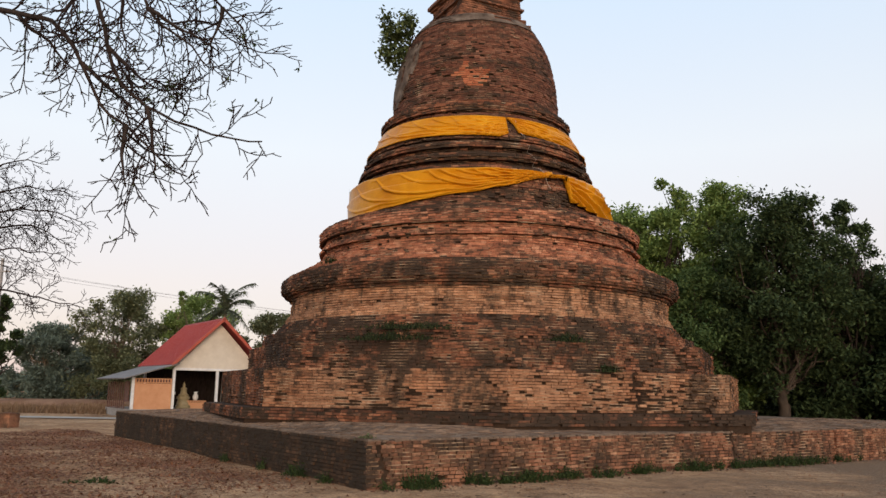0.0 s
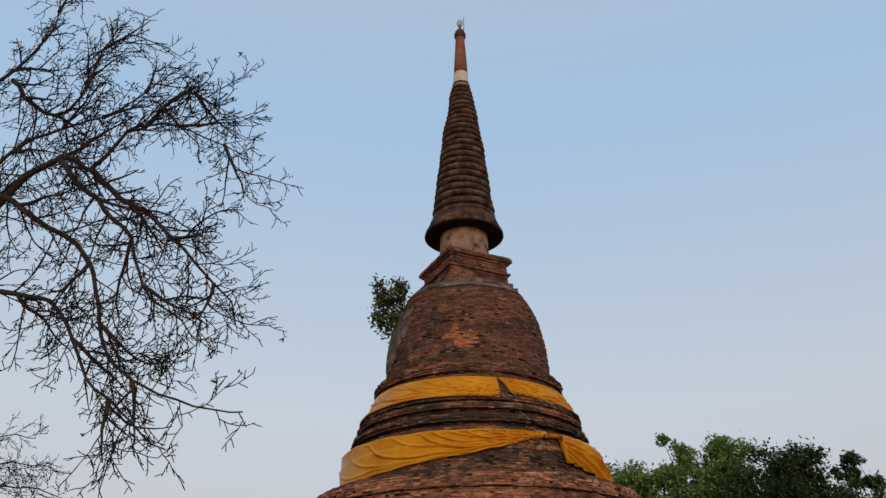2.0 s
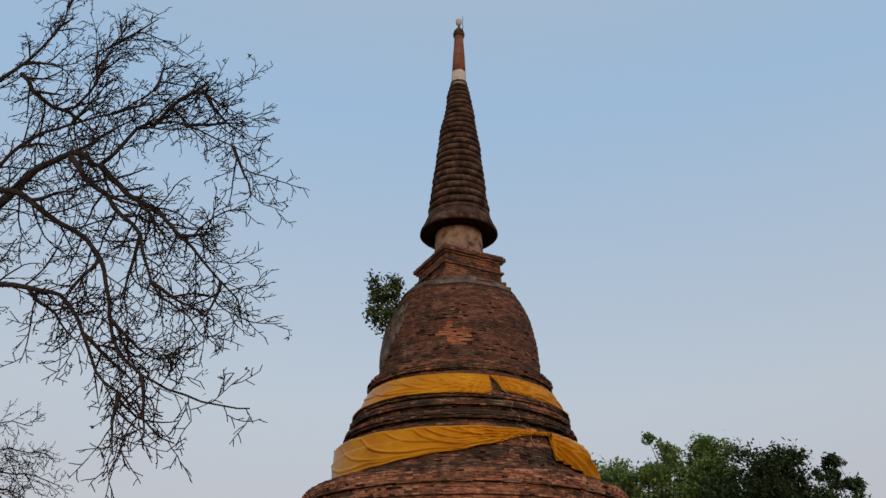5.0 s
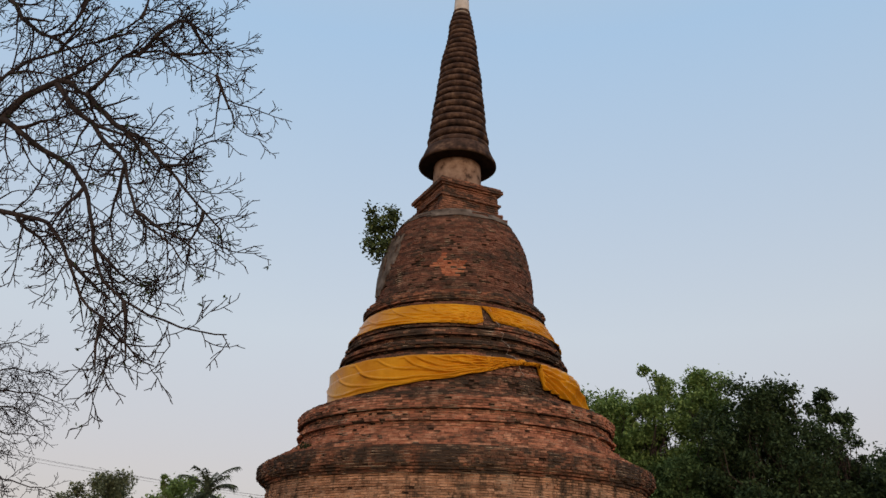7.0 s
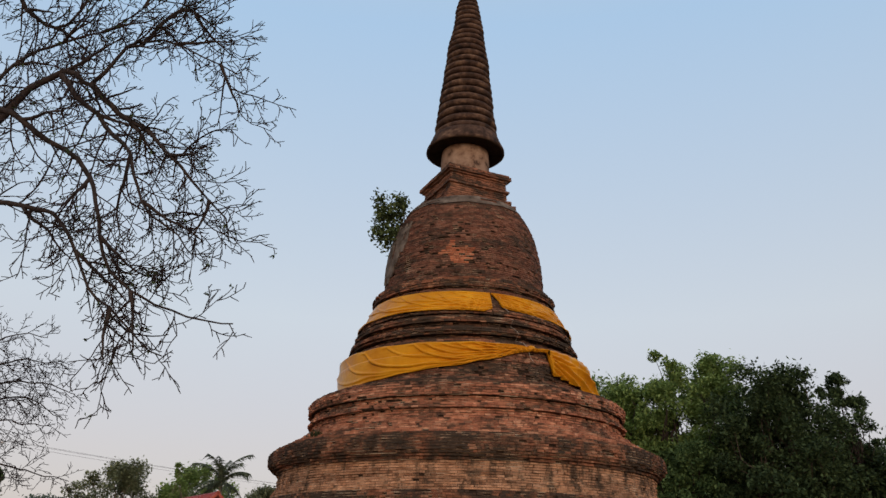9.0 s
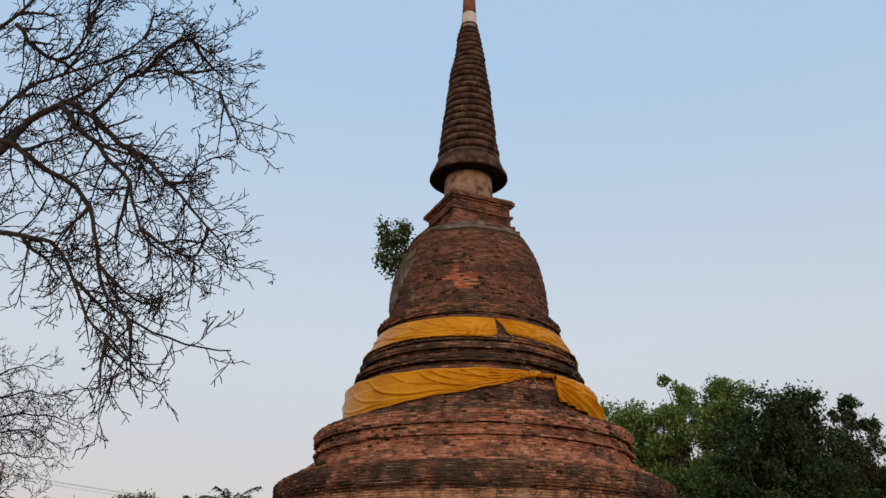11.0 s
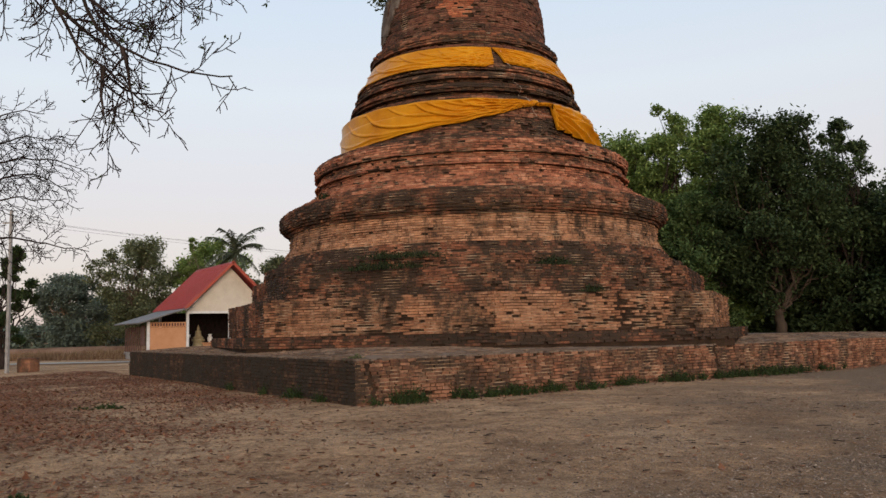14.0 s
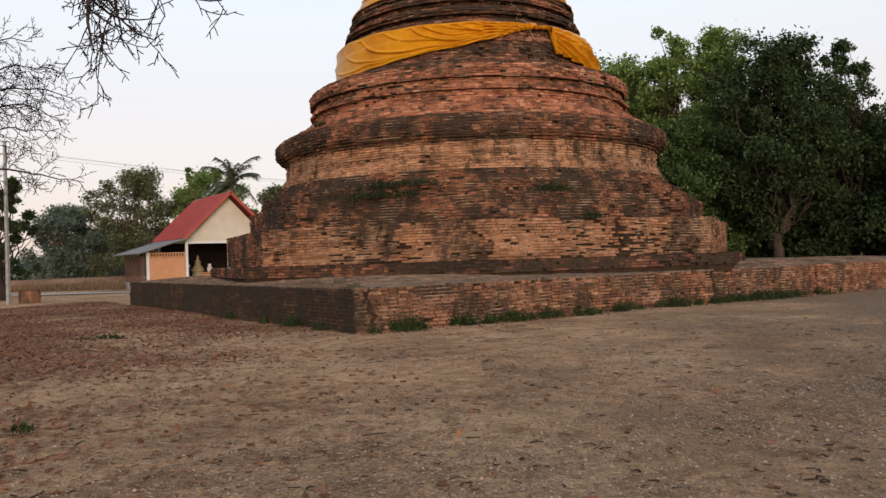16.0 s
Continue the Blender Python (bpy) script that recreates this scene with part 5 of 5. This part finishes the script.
def plaster_patch(s0, s1, z0, z1, seed, label):
    """A ragged remnant of old plaster that follows the curve of the bell."""
    n, m = 34, 40
    keep, v, f, at = {}, [], [], {}
    for i in range(n):
        for j in range(m):
            q, w = (i + 0.5) / n * 2 - 1, (j + 0.5) / m * 2 - 1
            edge = q * q + w * w * 0.8 + 0.9 * noise.noise((i * 0.16, j * 0.14, seed))
            if edge < 0.75 and not (0.15 < q < 0.42 and -0.25 < w < 0.3):
                keep[i, j] = True

    def vert(i, j, low):
        if (i, j, low) not in at:
            at[i, j, low] = len(v)
            v.append(skin(s0 + (s1 - s0) * i / n, z0 + (z1 - z0) * j / m, 0.0 if low else 0.045 + 0.01 * noise.noise((i * 0.4, j * 0.4, 2))))
        return at[i, j, low]
    for i, j in keep:
        f.append((vert(i, j, 0), vert(i + 1, j, 0), vert(i + 1, j + 1, 0), vert(i, j + 1, 0)))
        for (di, dj), (a, b_) in (((-1, 0), ((0, 1), (0, 0))), ((1, 0), ((1, 0), (1, 1))), ((0, -1), ((0, 0), (1, 0))), ((0, 1), ((1, 1), (0, 1)))):
            if (i + di, j + dj) not in keep:
                f.append((vert(i + a[0], j + a[1], 0), vert(i + a[0], j + a[1], 1), vert(i + b_[0], j + b_[1], 1), vert(i + b_[0], j + b_[1], 0)))
    tagged(obj("plaster_patch", v, f, M_OLDPLASTER), label, "plaster")


M_OLDPLASTER = plain_mat("old_grey_plaster", [(0.34, (0.06, 0.042, 0.032)), (0.5, (0.145, 0.105, 0.080)), (0.68, (0.25, 0.195, 0.155))], 1.8, 0.92, 0.4, 0.02, second=6)
plaster_patch(-84, -50, 12.15, 14.6, 3, "grey remnant of old plaster clinging to the bell")
plaster_patch(-70, 75, 15.06, 15.52, 7, "grey weathered render round the shoulder of the bell")
plaster_patch(-60, -44, 13.2, 14.5, 11, "small grey remnant of plaster on the bell")


def strings():
    s = Soup()
    s.path([skin(20 + 0.6 * k, 11.0 - 0.17 * k, 0.09) for k in range(16)], 0.007, 0.007, 4)
    tagged(s.make("string", M_PALE), "pale string hanging between the two sashes", "string")


strings()


# ---- brickwork ----
COURSE, BRICK_H, JOINT = 0.080, 0.061, 0.019
BRICK_MESH = []
for k_ in range(6):
    s_ = Soup()
    s_.brick((0, 0, 0), (1, 0), (0, -1), 1.0, BRICK_H, 0.12, random.Random(90 + k_))
    me_ = bpy.data.meshes.new("brick")
    me_.from_pydata([(x / 1.0, y, z) for x, y, z in s_.v], [], s_.f)
    BRICK_MESH.append(me_)


def brick_object(mid, tang, out, length, material, parent, rng, settle=None):
    me = BRICKS_BY_MAT[material.name][rng.randrange(6)]
    ob = new("brick", me)
    m = Matrix(((tang[0] * length, -out[0], 0, mid[0]), (tang[1] * length, -out[1], 0, mid[1]), (0, 0, 1, mid[2]), (0, 0, 0, 1)))
    ob.parent = parent
    ob.matrix_world = m
    return ob


BRICKS_BY_MAT = {}
for m_ in (M_WALL, M_OCHRE):
    row_ = []
    for me_ in BRICK_MESH:
        c_ = me_.copy()
        c_.materials.append(m_)
        row_.append(c_)
    BRICKS_BY_MAT[m_.name] = row_


def gap_here(x, y, z, lack, rng, seed):
    """Bricks fall out in short level runs."""
    run = noise.noise((x * 2.3 + seed, y * 2.3, z * 11.0)) + 0.5 * noise.noise((x * 0.3, y * 0.3, z * 0.6 + seed))
    return rng.random() < lack * max(0, 0.15 + 2.4 * run)


BEDS = Soup()


def bed_strip(p, q, z):
    """A bed joint of old lime that runs between two plan points, set back from the bricks."""
    k, n = len(BEDS.v), 24
    for i in range(n + 1):
        w = i / n
        x, y = p[0] + (q[0] - p[0]) * w, p[1] + (q[1] - p[1]) * w
        e = 0.003 * noise.noise((x * 3, y * 3, z * 9))
        BEDS.v += [(x, y, z - 0.013 + e), (x, y, z + 0.013 + e)]
    BEDS.f += [(k + 2 * i, k + 2 * i + 2, k + 2 * i + 3, k + 2 * i + 1) for i in range(n)]


def lay_beds(parent, material=None):
    stuff(BEDS, "bed_joints", material or M_BED, parent)
    BEDS.v, BEDS.f = [], []


def cleft_at(k, z):
    """Where a crack that starts k metres along a wall runs at height z."""
    return k + 0.07 * math.sin(z * 6 + k) + 0.03 * math.sin(z * 23)


def flat_wall(soup, p0, p1, z0, z1, out, seed, single=None, lack=0.0, rough=0.012, drop_top=0.25, clefts=(), joint=(0.003, 0.011)):
    """Courses of brick between two plan points; single(a, z) says which bricks are objects of their own."""
    rng = random.Random(seed)
    p0, p1 = Vector(p0), Vector(p1)
    L = (p1 - p0).length
    t = (p1 - p0) / L
    rows = int(round((z1 - z0) / COURSE))
    h = (z1 - z0) / rows
    for c in range(1, rows):
        zb, back = z0 + h * c, Vector(out[:2]) * -0.026
        cuts = [0.0]
        for k, zl in sorted(clefts):
            if zb > zl:
                cuts += [cleft_at(k, zb) - 0.06, cleft_at(k, zb) + 0.06]
        cuts.append(L)
        for s0, s1 in zip(cuts[::2], cuts[1::2]):
            bed_strip(p0 + t * s0 + back, p0 + t * s1 + back, zb)
    for c in range(rows):
        z = z0 + h * (c + 0.5)
        a = -0.15 * (c % 2) * rng.random()
        lip = rng.gauss(0, 0.006)
        while a < L:
            w = rng.choice((0.18, 0.21, 0.23, 0.15, 0.11, 0.20))
            a0, a1 = max(a, 0), min(a + w, L)
            a += w + rng.uniform(*joint)
            if a1 - a0 < 0.06:
                continue
            m = (a0 + a1) / 2
            q = p0 + t * m
            if c == rows - 1 and rng.random() < drop_top * max(0, 0.4 + 1.2 * noise.noise((m * 0.7, seed, 0))):
                continue
            deep = 0.0
            if gap_here(q.x, q.y, z, lack * (1.6 if z < z0 + 0.55 * (z1 - z0) else 0.7), rng, seed):
                if rng.random() < 0.8:
                    continue
                deep = -0.03
            o = rng.gauss(0, rough) + lip + deep + 0.02 * noise.noise((q.x * 0.5, q.y * 0.5, z))
            spans = [(a0, a1)]
            for k, zl in clefts:
                xc = cleft_at(k, z)
                half = 0.036 + 0.022 * abs(math.sin(z * 5))
                if z > zl and a0 - half < xc < a1 + half:
                    spans = [(a0, xc - half), (xc + half, a1)]
            for s0, s1 in spans:
                if s1 - s0 < 0.03:
                    continue
                q = p0 + t * ((s0 + s1) / 2)
                mid = (q.x + out[0] * o, q.y + out[1] * o, z)
                if single and single(m, z):
                    single_bricks.append((mid, t, out, s1 - s0))
                else:
                    soup.brick(mid, t, out, s1 - s0, h - JOINT, 0.12, rng)


def lay_singles(material, parent, limit=298):
    rng = random.Random(5)
    for mid, t, out, w in single_bricks[:limit]:
        brick_object(mid, t, out, w, material, parent, rng)
    rest = Soup()
    for mid, t, out, w in single_bricks[limit:]:
        rest.brick(mid, t, out, w, BRICK_H, 0.12, rng)
    single_bricks.clear()
    return rest


def stuff(soup, name, material, parent, label=""):
    o = soup.make(name, material, parent, label)
    o["kind"] = "stuff"
    return o


def terrace_bricks():
    w = Soup()
    c = [plan(0, 0), plan(0, LEN_V), plan(LEN_U, LEN_V), plan(LEN_U, 0)]
    flat_wall(w, c[0], c[1], -0.03, TERRACE, -U, 101, lambda a, z: 0.9 < a < 9.0 and 0.3 < z < 0.95 and noise.noise((a * 2, z * 7, 1)) > -0.12, 0.02, clefts=((0.36, -1), (11.4, 0.25)), joint=(0.012, 0.028))
    rest = lay_singles(M_WALL, TERRACE_OB)
    w.v, w.f = w.v + rest.v, w.f + [tuple(i + len(w.v) for i in q) for q in rest.f]
    # a stretch of later masonry stands a little proud
    p0, p1 = Vector(c[0]) + V * 16.4 - U * 0.09, Vector(c[0]) + V * 19.0 - U * 0.09
    flat_wall(w, p0, p1, -0.03, TERRACE + 0.02, -U, 102)
    stuff(w, "bricks", M_WALL, TERRACE_OB)
    lay_beds(TERRACE_OB)
    # the left and far walls get near-black bricks
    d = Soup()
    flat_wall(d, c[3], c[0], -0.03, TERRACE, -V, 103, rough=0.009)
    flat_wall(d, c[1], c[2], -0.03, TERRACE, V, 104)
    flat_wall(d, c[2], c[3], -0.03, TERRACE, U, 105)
    stuff(d, "bricks", M_BLACKISH, TERRACE_OB, "darker bricks of the left and far sides")
    lay_beds(TERRACE_OB, M_DARKBED)
    # brick edging along the paving's rim
    e = Soup()
    rng = random.Random(7)
    for p, t, L in ((Vector(c[0]), V, LEN_V), (Vector(c[0]), U, LEN_U)):
        side = U if t is V else V
        a = 0.1
        while a < L:
            w_ = rng.uniform(0.13, 0.17)
            if rng.random() > 0.12:
                q = p + t * a + side * 0.02
                e.brick((q.x, q.y, TERRACE + rng.uniform(-0.01, 0.012)), t, (-side.x, -side.y), w_, 0.05, 0.28, rng)
            a += w_ + 0.012
    stuff(e, "edging_bricks", M_PAVE, TERRACE_OB)
    g = Soup()
    for i in range(int(LEN_U / 0.17)):
        b0 = 0.3 + 0.16 * (i % 2)
        while b0 < LEN_V - 0.4:
            a_, w_ = 0.32 + i * 0.17, rng.uniform(0.28, 0.33)
            x, y = plan(a_, b0 + w_ / 2)
            if a_ < LEN_U - 0.3 and (a_ < 4.5 or b0 < 4.5) and math.hypot(x - OX, y - OY) > 9.2 and rng.random() > 0.08:
                z = terrace_z(a_, b0 + w_ / 2) + rng.uniform(-0.004, 0.012)
                q = len(g.v)
                for da, db in ((-0.075, -w_ / 2), (0.075, -w_ / 2), (0.075, w_ / 2), (-0.075, w_ / 2)):
                    X, Y = plan(a_ + da, b0 + w_ / 2 + db)
                    g.v.append((X, Y, z))
                for da, db in ((-0.078, -w_ / 2 - 0.003), (0.078, -w_ / 2 - 0.003), (0.078, w_ / 2 + 0.003), (-0.078, w_ / 2 + 0.003)):
                    X, Y = plan(a_ + da, b0 + w_ / 2 + db)
                    g.v.append((X, Y, z - 0.03))
                g.f += [(q + 3, q + 2, q + 1, q), (q, q + 1, q + 5, q + 4), (q + 1, q + 2, q + 6, q + 5), (q + 2, q + 3, q + 7, q + 6), (q + 3, q, q + 4, q + 7)]
            b0 += w_ + 0.012
    stuff(g, "paving_bricks", M_PAVEBRICK, TERRACE_OB)


single_bricks = []
M_PAVEBRICK = brick_mat("brick_paving", [(0.0, (0.12, 0.075, 0.052)), (0.5, (0.20, 0.13, 0.09)), (1.0, (0.29, 0.205, 0.15))], 0.7, 0.0, (0.45, 0.65))
terrace_bricks()


def tower_bricks():
    spec = (("plinth", 10.0, PLINTH_Z, 1.41, M_PLINTH, 0.15), ("lower_tier", 9.34, 1.41, 2.50, M_OCHRE, 0.5), ("upper_tier", 8.46, 2.50, 3.30, M_DARK, 0.3))
    for name, r, z0, z1, material, lack in spec:
        s, darker_side = Soup(), Soup()
        for i in range(8):
            a0, a1 = OCT0 + i * math.pi / 4, OCT0 + (i + 1) * math.pi / 4
            am = (a0 + a1) / 2
            p0, p1 = (OX + r * math.cos(a0), OY + r * math.sin(a0)), (OX + r * math.cos(a1), OY + r * math.sin(a1))
            single = None
            if name == "lower_tier" and i in (0, 7):
                near0 = i == 0
                single = lambda a, z, n0=near0: (a < 3.6 if n0 else a > 3.6) and 1.5 < z < 2.45 and noise.noise((a * 2, z * 6, 3)) > -0.02
            # faces 4 to 6, on the left and far left, go to the darker bricks
            flat_wall(darker_side if i in (4, 5, 6) else s, p0, p1, z0, z1, (math.cos(am), math.sin(am)), 200 + i + int(r * 10), single, lack, 0.013, 0.3, ((3.9, 1.5),) if name == "lower_tier" and i == 0 else ())
        rest = lay_singles(M_OCHRE, TIERS[name]) if name == "lower_tier" else Soup()
        s.v, s.f = s.v + rest.v, s.f + [tuple(i + len(s.v) for i in q) for q in rest.f]
        stuff(s, "bricks", material, TIERS[name])
        stuff(darker_side, "bricks", M_DARK, TIERS[name], "darker bricks of the left and far sides")
        lay_beds(TIERS[name], M_DARKBED if name == "plinth" else None)
    zones = ((3.30, 3.66, M_DARK, 0.25), (3.66, 4.08, M_DARK, 0.25), (4.08, 4.93, M_DRUM, 0.08), (4.93, 5.75, M_DARK, 0.12), (5.75, 7.42, M_RED, 0.24), (7.42, 9.05, M_REDSHADE, 0.3), (9.05, 10.42, M_MOULD, 0.15), (10.42, 11.25, M_BELL, 0.15), (11.25, 11.8, M_MOULD, 0.1), (11.8, 12.1, M_BELL, 0.15), (12.1, 15.55, M_BELL, 0.3))
    for z0, z1, material, lack in zones:
        s, fresh = Soup(), Soup()
        rng = random.Random(int(z0 * 100))
        rows = int(round((z1 - z0) / COURSE))
        h = (z1 - z0) / rows
        for c in range(rows):
            z = z0 + h * (c + 0.5)
            r = radius_at(z)
            rb = radius_at(z - h / 2) - 0.026
            n = 72
            ring = [(AX + rb * math.cos(2 * math.pi * i / n), AY + rb * math.sin(2 * math.pi * i / n)) for i in range(n + 1)]
            k = len(BEDS.v)
            for x, y in ring:
                e = 0.004 * noise.noise((x * 2, y * 2, z * 9))
                BEDS.v += [(x, y, z - h / 2 - 0.012 + e), (x, y, z - h / 2 + 0.012 + e)]
            BEDS.f += [(k + 2 * i, k + 2 * i + 2, k + 2 * i + 3, k + 2 * i + 1) for i in range(n)]
            rough = 0.5 if z > 11.8 else 1.0
            a, lip = rng.random() * 0.2, rng.gauss(0, 0.010) * rough
            while a < 2 * math.pi - 0.02:
                w = rng.choice((0.18, 0.21, 0.23, 0.15, 0.11, 0.20))
                m = a + w / 2 / r
                a += (w + rng.uniform(0.003, 0.012)) / r
                out = (math.cos(m), math.sin(m))
                x, y = AX + out[0] * r, AY + out[1] * r
                deep = 0.0
                if gap_here(x, y, z, lack, rng, 3):
                    if rng.random() < 0.6:
                        continue
                    deep = -0.025
                if 4.9 < z < 5.7 and rng.random() < 0.05:
                    continue
                o = rng.gauss(0, 0.014) * rough + lip + deep + 0.03 * noise.noise((x * 0.6, y * 0.6, z * 0.8))
                red = z0 > 12 and ((z - 12.75) / 0.55) ** 2 + ((m - FACE - 2 * math.pi + radians(5)) / 0.2) ** 2 + 1.5 * noise.noise((x * 2, y * 2, z * 3)) < 0.7
                (fresh if red else s).brick((x + out[0] * o, y + out[1] * o, z + 0.012 * noise.noise((x * 0.4, y * 0.4, z))), (-out[1], out[0]), out, w, h - JOINT, 0.14, rng)
        stuff(s, "bricks", material, TIERS["round_body"])
        if fresh.v:
            stuff(fresh, "bricks", M_FRESH, TIERS["round_body"], "bright red bricks laid bare")
    lay_beds(TIERS["round_body"])


tower_bricks()


def box_bricks():
    s = Soup()
    for n, (half, z0, z1) in enumerate(BOX):
        for i in range(4):
            a0, a1 = BOX_TURN + i * math.pi / 2, BOX_TURN + (i + 1) * math.pi / 2
            am = (a0 + a1) / 2
            flat_wall(s, (AX + half * math.cos(a0), AY + half * math.sin(a0)), (AX + half * math.cos(a1), AY + half * math.sin(a1)), z0, z1, (math.cos(am), math.sin(am)), 400 + 4 * n + i, None, 0.03, 0.004, 0.15)
    stuff(s, "bricks", M_BOX, STUPA).matrix_parent_inverse = Matrix.Translation((-AX, -AY, 0))
    BEDS.v, BEDS.f = [], []


M_BOX = brick_mat("brick_box_courses", [(0.0, (0.19, 0.074, 0.043)), (0.5, (0.23, 0.090, 0.052)), (1.0, (0.26, 0.11, 0.065))], 0.88, 0.2, (0.44, 0.58), (1, 1, 2.5))
box_bricks()


def crack_soil(parent, at, zlow, ztop):
    """A dark strip that stands in for the shade inside a crack of the terrace wall."""
    v, f = [], []
    for i in range(15):
        z = zlow + (ztop - zlow) * i / 14
        xc = cleft_at(at, z)
        for k in (-0.09, 0.09):
            p = CORNER + V * (xc + k) + U * 0.045
            v.append((p.x, p.y, z))
    f = [(2 * i, 2 * i + 1, 2 * i + 3, 2 * i + 2) for i in range(14)]
    obj("crack_soil", v, f, M_MORTAR_SHADE, parent, "dark strip standing in for shade in a wall crack")


crack_soil(TERRACE_OB, 0.36, 0.0, TERRACE - 0.02)
crack_soil(TERRACE_OB, 11.4, 0.25, TERRACE - 0.02)


# ---- the lean of the tower ----
def lean():
    """The storeys of the old tower stand a hand's breadth out of line with one another."""
    for root in [STUPA, LOWER, UPPER] + [o for o in bpy.data.objects if o.name.split(".")[0] in ("plaster_patch", "string", "fig_bush")]:
        for ob in [root] + list(root.children_recursive):
            if ob.type != "MESH" or ob.name.split(".")[0] == "brick":
                continue
            co = np.empty(len(ob.data.vertices) * 3)
            ob.data.vertices.foreach_get("co", co)
            co = co.reshape(-1, 3)
            co[:, 0] += np.interp(co[:, 2], [3.3, 5.0, 7.4, 9.0, 18.0, 30.0], [0.0, 0.05, 0.02, -0.11, -0.13, -0.06])
            ob.data.vertices.foreach_set("co", co.ravel())
            ob.data.update()


lean()
